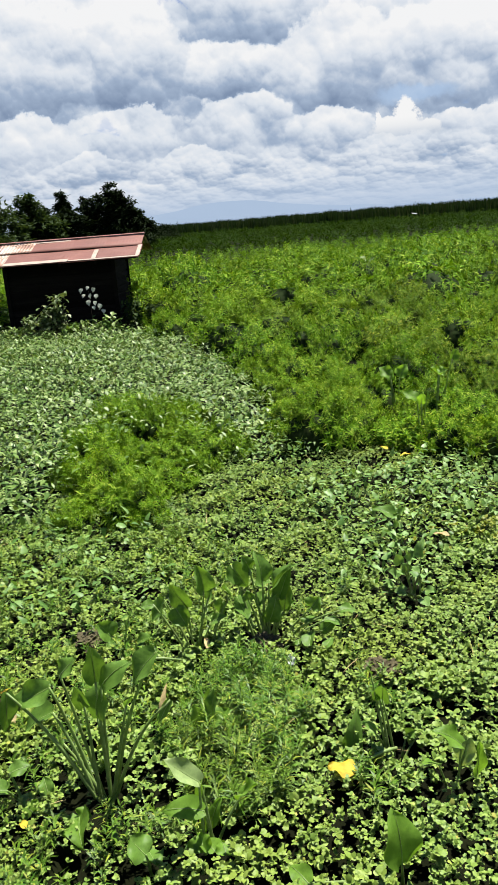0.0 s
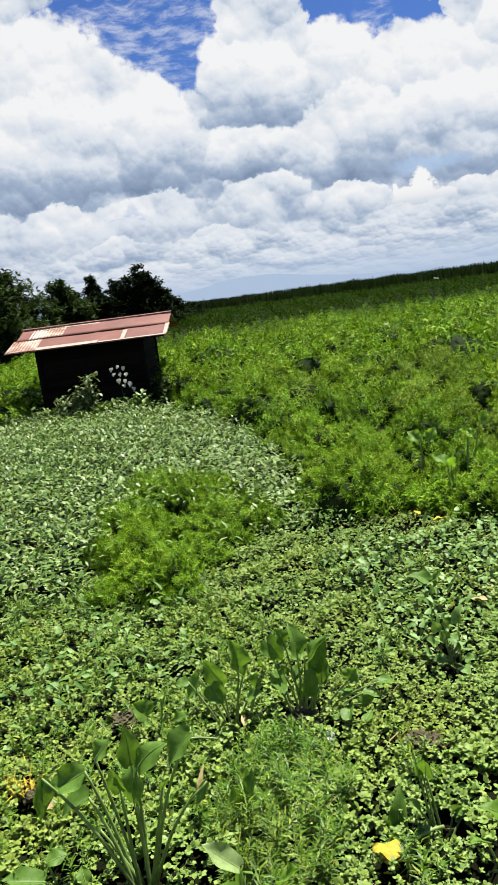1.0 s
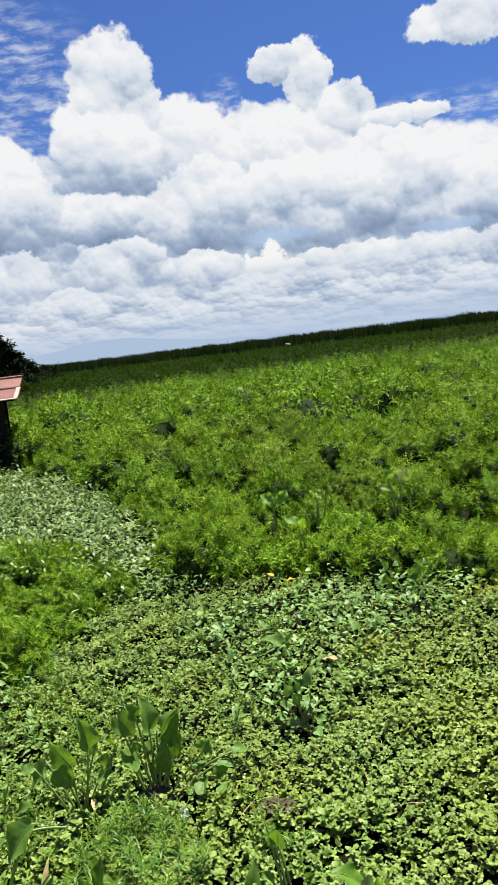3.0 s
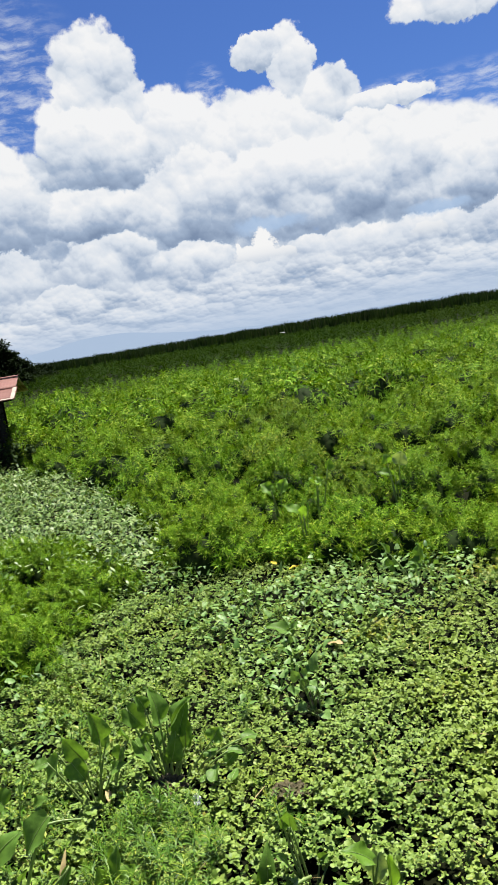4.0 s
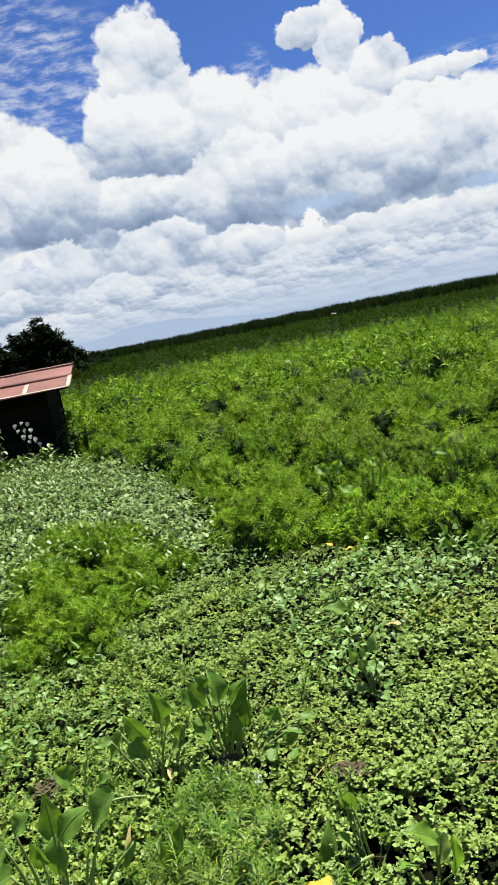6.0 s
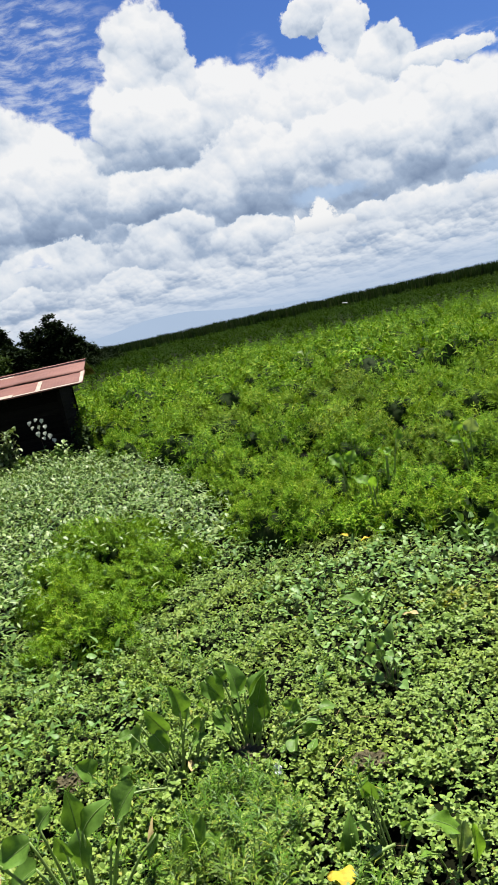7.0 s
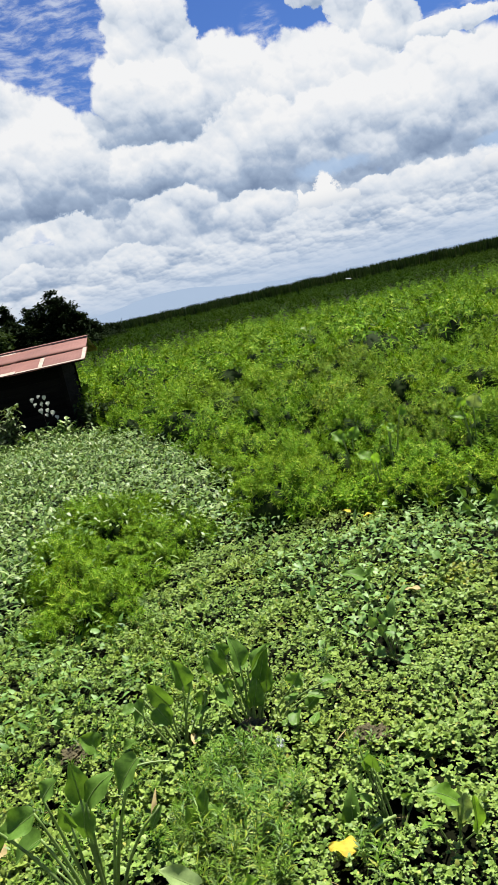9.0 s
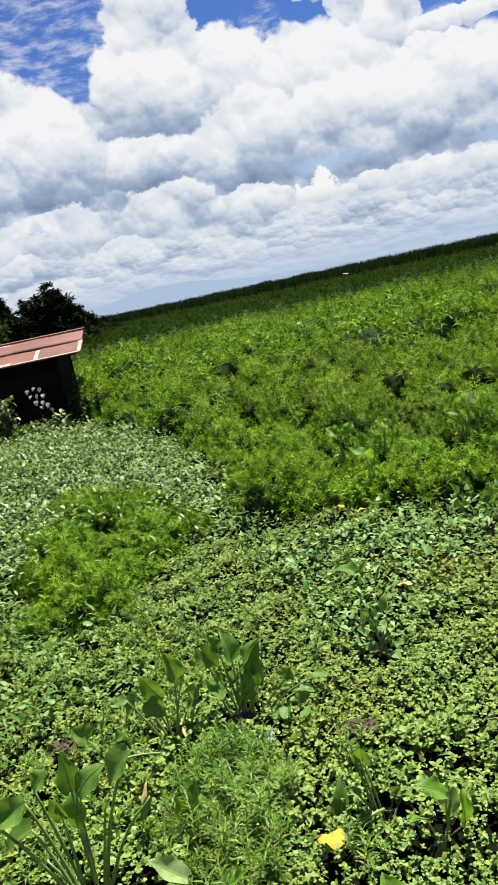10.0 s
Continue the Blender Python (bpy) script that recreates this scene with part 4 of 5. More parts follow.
def corrugated(width, length, mat, sag=0.0, seed=0):
    """A ridged sheet, width along x, length down the slope (-y), about a millimetre thick."""
    n = max(6, int(width / 0.0127))
    v, f = [], []
    rows = 5
    for layer, dz in ((0, 0.0), (1, -0.003)):
        for j in range(rows):
            t = j / (rows - 1)
            for i in range(n + 1):
                x = width * i / n
                z = (0.009 if mat is M_RUST else 0.0008) * math.cos(x / 0.076 * 6.283) + dz - sag * math.sin(t * math.pi) + 0.006 * math.sin(3.1 * x + seed + 2 * t)
                v.append((x, -length * t, z))
    m = (n + 1) * rows
    for j in range(rows - 1):
        for i in range(n):
            a = j * (n + 1) + i
            f.append((a + n + 1, a + n + 2, a + 1, a))
            f.append((m + a, m + a + 1, m + a + n + 2, m + a + n + 1))
    for i in range(n):
        f.append((i, i + 1, m + i + 1, m + i))
        a = (rows - 1) * (n + 1) + i
        f.append((a + 1, a, m + a, m + a + 1))
    return mesh_of("roof_sheet", v, f, mat)


def hut():
    root = thing("hut", (-4.42, 18.0, 0.0), "small dark plank hut with a patched red iron roof", "hut")
    xl, xr, yb, top = -1.25, 1.22, 1.9, 1.60
    g = random.Random(5)

    def planks(name, length, at, along):
        z = -0.05
        while z < top - 0.04:
            h = g.uniform(0.13, 0.17)
            h = min(h, top - z)
            ob = part("plank", box(length if along == "x" else 0.024, 0.024 if along == "x" else length, h - 0.008, 0.004), M_PLANK, wall_obs[name])
            ob.location = (at[0], at[1] + g.uniform(-0.004, 0.004), z + h / 2)
            ob.rotation_euler = (g.uniform(-0.02, 0.02), g.uniform(-0.006, 0.006) if along == "x" else 0, 0)
            z += h

    wall_obs = {}
    for name, size, at in (("front", (xr - xl, 0.03, top), ((xl + xr) / 2, 0.045, top / 2 - 0.02)), ("back", (xr - xl, 0.03, top), ((xl + xr) / 2, yb - 0.045, top / 2 - 0.02)),
                           ("left", (0.03, yb - 0.12, top), (xl + 0.045, yb / 2, top / 2 - 0.02)), ("right", (0.03, yb - 0.12, top), (xr - 0.045, yb / 2, top / 2 - 0.02))):
        wall_obs[name] = part("wall", box(*size, 0.0), M_PLANK, root)
        wall_obs[name].location = at
    for name, ln, at, along in (("front", xr - xl, ((xl + xr) / 2, 0.01), "x"), ("right", yb, (xr, yb / 2), "y"), ("left", yb, (xl, yb / 2), "y")):
        off = wall_obs[name].location.copy()
        before = set(wall_obs[name].children)
        planks(name, ln, at, along)
        for ob in wall_obs[name].children:
            if ob not in before:
                ob.location -= off
    for cx, cy in ((xl, 0), (xr, 0), (xl, yb), (xr, yb)):
        p = part("post", box(0.09, 0.09, top + 0.1, 0.008), M_PLANK, root)
        p.location = (cx, cy, top / 2)
    # gable ends
    rise, yr = 0.44, 1.05
    for sx in (xl + 0.03, xr - 0.03):
        bm = bmesh.new()
        vs = [bm.verts.new((dx, yy, zz)) for dx in (-0.012, 0.012) for yy, zz in ((0.0, 0), (yb, 0), (yr, rise * 0.85))]
        for fc in ((0, 2, 1), (3, 4, 5), (0, 1, 4, 3), (1, 2, 5, 4), (2, 0, 3, 5)):
            bm.faces.new([vs[i] for i in fc])
        gb = part("gable", bm, M_PLANK, root)
        gb.location = (sx, 0, top)
    # rafters under the front slope
    eave_y, eave_z, ridge_z = -0.45, 1.62, 2.06
    slope = math.atan2(ridge_z - eave_z, yr - eave_y)
    run = math.hypot(ridge_z - eave_z, yr - eave_y)
    for rx in (-1.55, -0.7, 0.1, 0.9, 1.6):
        rf = part("rafter", box(0.05, run - 0.06, 0.07, 0.004), M_PLANK, root)
        rf.matrix_local = pose(rx, (eave_y + yr) / 2, (eave_z + ridge_z) / 2 - 0.062, math.degrees(slope))
    for nm, yy, zz in (("batten", eave_y + 0.06, eave_z - 0.005), ("batten", yr - 0.08, ridge_z - 0.045)):
        bt = part(nm, box(3.6, 0.06, 0.04, 0.004), M_PLANK, root)
        bt.matrix_local = pose(0.02, yy, zz, math.degrees(slope))
    # sheets: x, width, lower edge, upper edge along the slope, material
    half = 0.80
    low = [(-1.86, 0.74, M_RUST), (-1.16, 1.30, M_RED), (0.10, 0.80, M_RED), (0.86, 1.03, M_RED)]
    high = [(-1.80, 0.34, M_RED), (-1.50, 0.80, M_RUST), (-0.74, 1.00, M_RED), (0.22, 0.80, M_RED), (0.98, 0.88, M_RED)]
    for i, (x, w, m) in enumerate(low):
        s = part("roof_sheet", corrugated(w, half + 0.08, m, 0.004, i), m, root, "rusty corrugated roof sheet" if m == M_RUST else "")
        t = half + 0.05
        s.matrix_local = pose(x, eave_y + t * math.cos(slope), eave_z + t * math.sin(slope) + 0.004 * (i % 2), math.degrees(slope))
    for i, (x, w, m) in enumerate(high):
        s = part("roof_sheet", corrugated(w, run - half + 0.02, m, 0.003, 9 + i), m, root, "rusty corrugated roof sheet" if m == M_RUST else "")
        s.matrix_local = pose(x, yr, ridge_z + 0.028 + 0.004 * (i % 2), math.degrees(slope) + 0.6)
    back = part("back_roof", corrugated(3.68, run * 0.92, M_RUST, 0.01, 3), M_RUST, root)
    back.matrix_local = pose(1.85, yr, ridge_z + 0.02, math.degrees(slope), 0, 180)
    # pale unpainted strips along the eave, at the right end and between two sheets
    def strip(w, ln, x, t, lift, m=M_ZINC):
        s = part("metal_strip", box(w, ln, 0.004, 0.0015), m, root, "bare pale metal strip")
        s.matrix_local = pose(x, eave_y + t * math.cos(slope), eave_z + t * math.sin(slope) + lift, math.degrees(slope))
    strip(1.45, 0.17, -0.43, 0.07, 0.018)
    strip(0.60, 0.08, -1.46, 0.02, 0.020, M_RUST)
    strip(0.95, 0.07, -0.35, 1.44, 0.030)
    strip(0.40, 0.05, -1.05, 1.38, 0.030, M_RUST)
    strip(1.55, 0.065, 1.09, 0.02, 0.018)
    strip(0.10, 0.62, 0.86, 0.34, 0.020)
    strip(0.085, 0.74, 1.84, 0.40, 0.020)
    cap = part("ridge_cap", box(3.7, 0.10, 0.006, 0.002), M_RED, root)
    cap.matrix_local = pose(0.02, yr - 0.03, ridge_z + 0.048, math.degrees(slope) * 0.6)
    return root


hut()


# ---------------------------------------------------------------- trees
def limb(v, f, a, b, ra, rb, n=7, wob=0.0, g=random):
    """Adds a tapered round piece from a to b."""
    a, b = Vector(a), Vector(b)
    ax = (b - a).normalized()
    u = ax.orthogonal().normalized()
    w = ax.cross(u)
    base = len(v)
    rows = 4
    for j in range(rows + 1):
        t = j / rows
        c = a.lerp(b, t) + u * (wob * math.sin(t * 3.1) * g.uniform(-1, 1))
        r = ra + (rb - ra) * t
        for i in range(n):
            k = 6.28318 * i / n
            v.append(tuple(c + u * (r * math.cos(k)) + w * (r * math.sin(k))))
    for j in range(rows):
        for i in range(n):
            p = base + j * n + i
            q = base + j * n + (i + 1) % n
            f.append((p, q, q + n, p + n))


def tree(x, y, height, lobes, leaves, leaf, mat, label, seed, trunk=0.16):
    """A tapered trunk, limbs that reach into each lobe of the crown, and a crown of single leaf clumps. lobes: dx, dy, z, rx, rz."""
    g = random.Random(seed)
    gn = np.random.default_rng(seed)
    root = thing("tree", (x, y, 0), label, "tree")
    v, f = [], []
    limb(v, f, (0, 0, -0.2), (0.1, 0, height * 0.45), trunk, trunk * 0.6, 9, 0.1, g)
    limb(v, f, (0.1, 0, height * 0.43), (0.0, 0, height * 0.85), trunk * 0.6, trunk * 0.2, 7, 0.1, g)
    for dx, dy, z, rx, rz in lobes:
        s = g.uniform(0.25, 0.55) * height
        limb(v, f, (0.06, 0, min(s, z)), (dx, dy, z), trunk * 0.4, trunk * 0.1, 6, 0.15, g)
        for _ in range(3):
            k = g.uniform(0, 6.28)
            limb(v, f, (dx * 0.7, dy * 0.7, z * 0.85), (dx + 0.7 * rx * math.cos(k), dy + 0.7 * rx * math.sin(k), z + g.uniform(-0.3, 0.6) * rz), trunk * 0.15, trunk * 0.05, 5, 0.1, g)
    part("trunk", mesh_of("trunk", v, f, M_BARK), M_BARK, root)
    vol = np.array([l[3] ** 2 * l[4] for l in lobes])
    pts = []
    for (dx, dy, z, rx, rz), share in zip(lobes, vol ** 0.7 / (vol ** 0.7).sum()):
        n = int(leaves * share)
        # clumps on the lobe's skin, leaves round each clump
        m = max(8, n // 34)
        d = gn.normal(size=(m, 3))
        d /= np.linalg.norm(d, axis=1)[:, None]
        c = d * gn.uniform(0.55, 1.08, (m, 1)) * (rx, rx, rz)
        q = c[gn.integers(0, m, n)] + gn.normal(size=(n, 3)) * (0.10 * rx + 0.10) * (1.25, 1.25, 0.75)
        pts.append(q + (dx, dy, z))
    p = np.concatenate(pts)
    p = p[p[:, 2] > 0.15]
    n = len(p)
    shapes = [joined([placed(diamond(leaf * gn.uniform(0.7, 1.1), leaf * 0.6, 0.2), j * 2.1, gn.uniform(-0.4, 0.6)) for j in range(2)]) for _ in range(4)]
    crown = scatter("crown", shapes, p, gn.uniform(0, 6.283, n), gn.normal(0, 0.5, n), gn.uniform(0.6, 1.3, n), mat)
    crown.parent = root
    return root


def tree_row():
    g = random.Random(12)

    def lobes(w, h, n, lo=0.3, seed=0):
        r = random.Random(seed)
        out = []
        for i in range(n):
            t = (i + 0.5) / n
            z = h * (lo + (0.95 - lo) * t)
            s = w * (1.05 - 0.65 * t)
            out.append((r.uniform(-0.5, 0.5) * s, r.uniform(-0.4, 0.4) * s, z - 0.05 * h, s * r.uniform(0.45, 0.6), h * r.uniform(0.10, 0.16)))
        return out

    def at(az, d):
        return -d * math.sin(radians(az)), d * math.cos(radians(az))

    # broad light trees behind the hut, then the dark ones further off
    for k, (az, d, h, w) in enumerate(((26.0, 44, 5.8, 3.6), (22.3, 46, 5.9, 3.8), (18.4, 46, 5.7, 3.6), (15.6, 50, 4.8, 3.0), (20.3, 38, 4.3, 3.0))):
        tree(*at(az, d), h, lobes(w, h, 11, 0.12, 20 + k), 5200, 0.26, M_TREE, "broad leafy green tree behind the hut", 30 + k)
    dark = ((13.1, 80, 6.3, 1.3, 8, 2300), (11.5, 82, 5.7, 1.9, 8, 2800), (9.3, 78, 6.5, 3.2, 13, 8000), (10.7, 80, 5.4, 3.0, 11, 5500), (14.6, 76, 4.8, 3.6, 11, 5500), (12.6, 74, 4.3, 3.8, 11, 5500), (8.1, 84, 4.5, 2.8, 9, 4000))
    for k, (az, d, h, w, n, lv) in enumerate(dark):
        tree(*at(az, d), h, lobes(w, h, n, 0.15 if lv > 2500 else 0.45, 50 + k), int(lv * 1.1), 0.34, M_DARKTREE, "dark tree seen against the bright sky", 60 + k, 0.2)
    for k, (az, d, h) in enumerate(((7.0, 96, 2.9), (6.1, 104, 2.6))):
        tree(*at(az, d), h, lobes(3.0, h, 7, 0.15, 80 + k), 3800, 0.22, M_DARKTREE, "low dark bush at the field's edge", 90 + k, 0.1)


tree_row()


# ---------------------------------------------------------------- broad-leaved plants
def leaf_spine(L, curl, s):
    """Distance along and height of a leaf's midrib at the share s of its length."""
    if abs(curl) < 1e-3:
        return L * s, 0.0
    return L * math.sin(curl * s) / curl, L * (1 - math.cos(curl * s)) / curl


def broad_leaf(L, W, cup, curl, seed, point=0.35):
    """An oval leaf blade along +y with a folded midrib, sunken side veins and a wavy rim."""
    g = random.Random(seed)
    rows, cols = 16, 12
    v, f = [], []
    ph, am, skew = g.uniform(0, 6), g.uniform(0.05, 0.13), g.uniform(-0.16, 0.16)
    halves = (1 + g.uniform(-0.12, 0.12), 1 + g.uniform(-0.12, 0.12))
    for j in range(rows + 1):
        s = j / rows
        w = W / 2 * max(0.0, math.sin(math.pi * min(1, s * 0.96 + 0.04) ** 0.8)) ** 0.72 * (1 - point * 0.5 * max(0, s - 0.55) / 0.45)
        y, z = leaf_spine(L, curl, s)
        for i in range(cols + 1):
            u = i / cols * 2 - 1
            k = w * halves[0 if u < 0 else 1]
            rim = am * W * math.sin(s * 10 + ph + (2.3 if u > 0 else 0)) * u * u
            vein = 0.034 * W * math.cos((s - 0.35 * abs(u)) * 40) * abs(u) * (1 - abs(u))
            v.append((k * u + skew * L * s * s * 0.5, y - 0.06 * L * u * u * (1 - s), z + cup * abs(u) ** 1.25 * w + rim + vein))
    for j in range(rows):
        for i in range(cols):
            a = j * (cols + 1) + i
            f.append((a, a + 1, a + cols + 2, a + cols + 1))
    return v, f, skew


def midrib(L, curl, skew, r):
    """The pale rib along the underside and face of a leaf."""
    v, f = [], []
    rows, n = 8, 5
    for j in range(rows + 1):
        s = 0.92 * j / rows
        y, z = leaf_spine(L, curl, s)
        rr = r * (1 - 0.8 * j / rows)
        for i in range(n):
            k = 6.28318 * i / n
            v.append((skew * L * s * s * 0.5 + rr * math.cos(k), y, z + 0.9 * rr * math.sin(k)))
    for j in range(rows):
        for i in range(n):
            p, q = j * n + i, j * n + (i + 1) % n
            f.append((p, q, q + n, p + n))
    return v, f


def stalk_curve(a, b, r0, r1, bend, n=8):
    """A rounded, slightly bowed leaf stalk from a to b."""
    a, b = Vector(a), Vector(b)
    v, f = [], []
    rows = 8
    side = Vector((b.x - a.x, b.y - a.y, 0))
    up = Vector((0, 0, 1))
    pts = [a.lerp(b, j / rows) + (up - side * 0.6) * bend * math.sin(math.pi * j / rows) for j in range(rows + 1)]
    for j, c in enumerate(pts):
        t = (pts[min(j + 1, rows)] - pts[max(j - 1, 0)]).normalized()
        u = t.orthogonal().normalized()
        w = t.cross(u)
        r = r0 + (r1 - r0) * j / rows
        for i in range(n):
            k = 6.28318 * i / n
            v.append(tuple(c + u * (r * math.cos(k)) + w * (r * math.sin(k) * 0.8)))
    for j in range(rows):
        for i in range(n):
            p, q = j * n + i, j * n + (i + 1) % n
            f.append((p, q, q + n, p + n))
    f.append(tuple(range(rows * n, rows * n + n)))
    return v, f, (pts[-1] - pts[-2]).normalized()


def leafy_plant(x, y, stems, label, seed, mat, thick):
    """A plant with stalks rising from one crown, each with one broad leaf.
    stems: where each leaf begins and ends, from the crown (x, y) and up from the ground, and its width."""
    root = thing("broad_leaved_plant", (x, y, 0), label, "water plant")
    g = random.Random(seed)
    stems = list(stems)
    if 4 < len(stems) < 9 and thick > 0.0065:
        for q in stems[::2]:
            m, n = g.uniform(0.55, 0.9), Vector((g.uniform(-0.05, 0.05), g.uniform(-0.05, 0.02), g.uniform(-0.03, 0.02)))
            lo = Vector(q[:3]) * m + n
            hi = lo + (Vector(q[3:6]) - Vector(q[:3])) * g.uniform(0.6, 0.9) + Vector((g.uniform(-0.05, 0.05), g.uniform(-0.04, 0.04), 0))
            stems.append((*lo, *hi, q[6] * g.uniform(0.75, 1.0)))
    for k, (bx, by, bz, tx, ty, tz, wide) in enumerate(stems):
        b, t = Vector((bx, by, bz)), Vector((tx, ty, tz))
        foot = Vector((b.x * 0.15 + g.uniform(-0.025, 0.025), g.uniform(-0.04, 0.04), -0.03))
        sv, sf, way = stalk_curve(foot, b, thick, thick * 0.5, g.uniform(0.0, 0.12) * b.length)
        part("stalk", mesh_of("stalk", sv, sf, M_STALK), M_STALK, root, "pale green stalk" if k == 0 else "")
        d = (t - b)
        L = d.length * (0.84 if d.length > 0.18 else 1.0)
        d.normalize()
        up = Vector((g.uniform(-0.5, 0.5), g.uniform(-0.7, -0.1), 0.8))
        side = d.cross(up).normalized()
        nrm = side.cross(d)
        bend = g.uniform(-1.1, 0.3)
        lv, lf, skew = broad_leaf(L, wide * (1.15 if wide < 0.1 else 1.0), g.uniform(0.12, 0.60), bend, seed * 31 + k)
        # The first leaf of a plant labelled pale gets the painted sunlight.
        lm = M_SUNLIT_LEAF if k == 0 and "pale" in label and "stalks" not in label else mat
        ob = part("leaf", mesh_of("leaf", lv, lf, lm), lm, root, "pale sunlit leaf" if lm is M_SUNLIT_LEAF else "")
        ob.matrix_local = Matrix.Translation(b) @ Matrix((side, d, nrm)).transposed().to_4x4()
        rv, rf = midrib(L * 1.08, bend, skew, thick * 0.3)
        part("midrib", mesh_of("midrib", rv, rf, M_STALK), M_STALK, ob)
    return root


def plants():
    leafy_plant(-0.76, 2.67, [(0.269, -0.037, 0.649, 0.126, -0.079, 0.537, 0.125), (0.005, 0.026, 0.497, 0.012, 0.014, 0.663, 0.08), (0.032, -0.0, 0.492, 0.118, -0.023, 0.633, 0.088), (-0.004, 0.015, 0.34, -0.023, -0.024, 0.542, 0.117), (-0.109, -0.041, 0.577, -0.049, -0.042, 0.657, 0.069), (-0.184, 0.034, 0.481, -0.354, 0.012, 0.395, 0.103), (-0.184, 0.026, 0.372, -0.359, 0.026, 0.306, 0.099), (-0.342, -0.005, 0.493, -0.344, -0.042, 0.329, 0.075), (-0.038, -0.027, 0.424, -0.049, -0.074, 0.533, 0.057), (-0.165, 0.04, 0.212, -0.206, 0.039, 0.178, 0.041), (0.13, -0.047, 0.431, 0.16, -0.075, 0.502, 0.026), (0.287, 0.044, 0.382, 0.235, 0.025, 0.3, 0.032)],
                "large broad-leaved water plant with thick pale stalks", 1, M_VELVET, 0.0095)
    leafy_plant(-1.12, 2.62, [(-0.02, -0.03, 0.10, -0.18, -0.06, 0.14, 0.09), (0.14, -0.02, 0.06, 0.11, 0.02, 0.12, 0.06), (-0.03, 0.05, 0.12, 0.05, 0.07, 0.15, 0.06)],
                "broad-leaved water plant at the edge of the mat", 2, M_VELVET, 0.008)
    leafy_plant(-0.33, 2.35, [(-0.010, -0.020, 0.300, -0.160, -0.010, 0.410, 0.079), (-0.010, 0.020, 0.260, -0.050, 0.020, 0.050, 0.044), (0.010, 0.040, 0.060, 0.030, 0.040, 0.170, 0.046), (0.130, 0.040, 0.180, 0.190, 0.002, 0.260, 0.069), (-0.010, -0.090, 0.060, -0.020, -0.030, 0.090, 0.077), (0.070, -0.110, 0.060, 0.060, -0.060, 0.090, 0.071)],
                "broad-leaved water plant with a large pale bent leaf", 3, M_LUSH, 0.008)
    leafy_plant(-0.84, 2.54, [(0.010, -0.060, 0.060, 0.030, -0.260, 0.090, 0.111), (-0.180, -0.030, 0.060, -0.210, -0.030, 0.100, 0.073), (0.020, -0.070, 0.060, 0.040, -0.050, 0.090, 0.057)],
                "young water plant with one rounded bright leaf", 4, M_LUSH, 0.007)
    leafy_plant(-0.54, 2.23, [(0.010, -0.040, 0.130, -0.050, -0.017, 0.180, 0.097), (0.000, 0.050, 0.060, 0.040, -0.030, 0.090, 0.080)],
                "young broad-leaved water plant low on the mat", 5, M_VELVET, 0.007)
    leafy_plant(-0.35, 2.94, [(-0.030, 0.000, 0.080, -0.060, 0.000, 0.200, 0.065), (0.010, -0.020, 0.140, 0.030, 0.016, 0.270, 0.061), (0.020, 0.010, 0.090, 0.080, 0.010, 0.170, 0.077), (-0.040, -0.040, 0.060, -0.080, 0.060, 0.090, 0.061), (0.010, 0.030, 0.150, -0.010, 0.025, 0.260, 0.046)],
                "small broad-leaved water plant beside feathery weeds", 6, M_VELVET, 0.006)
    leafy_plant(-0.10, 3.76, [(-0.15, 0.046, 0.444, -0.054, -0.002, 0.299, 0.12), (0.01, -0.044, 0.383, 0.016, -0.049, 0.551, 0.124), (0.062, 0.034, 0.285, 0.124, -0.003, 0.524, 0.133), (0.045, 0.017, 0.357, -0.033, 0.002, 0.338, 0.084), (0.094, 0.011, 0.256, 0.162, -0.02, 0.477, 0.081), (0.108, 0.008, 0.174, 0.169, 0.0, 0.236, 0.066), (-0.052, -0.007, 0.439, -0.073, -0.027, 0.524, 0.071), (0.016, 0.022, 0.276, -0.039, -0.027, 0.233, 0.072)],
                "clump of upright broad-leaved water plants with dark stalks", 7, M_VELVET, 0.009)
    leafy_plant(-0.03, 3.77, [(0.190, -0.030, 0.200, 0.230, -0.026, 0.260, 0.082), (0.240, -0.020, 0.050, 0.330, -0.020, 0.120, 0.064), (0.340, -0.010, 0.160, 0.440, 0.005, 0.180, 0.072), (0.160, -0.180, 0.060, 0.180, -0.060, 0.090, 0.070), (0.240, -0.210, 0.060, 0.280, -0.130, 0.090, 0.048)],
                "sprawling broad-leaved water plant with leaning stalks", 8, M_VELVET, 0.008)
    leafy_plant(-0.46, 3.71, [(0.064, -0.026, 0.365, 0.065, -0.053, 0.523, 0.117), (-0.03, -0.013, 0.271, -0.118, -0.043, 0.419, 0.106), (-0.153, 0.013, 0.313, -0.222, 0.009, 0.187, 0.1), (-0.089, -0.049, 0.292, -0.033, -0.091, 0.202, 0.093), (-0.208, -0.024, 0.308, -0.274, -0.036, 0.302, 0.058), (0.155, 0.05, 0.263, 0.1, 0.026, 0.18, 0.072), (0.194, 0.034, 0.301, 0.178, 0.01, 0.393, 0.08), (0.078, 0.014, 0.298, 0.108, 0.006, 0.376, 0.065), (0.084, 0.013, 0.161, 0.149, -0.03, 0.236, 0.06)],
                "broad-leaved water plant with spotted leaves", 9, M_VELVET, 0.008)
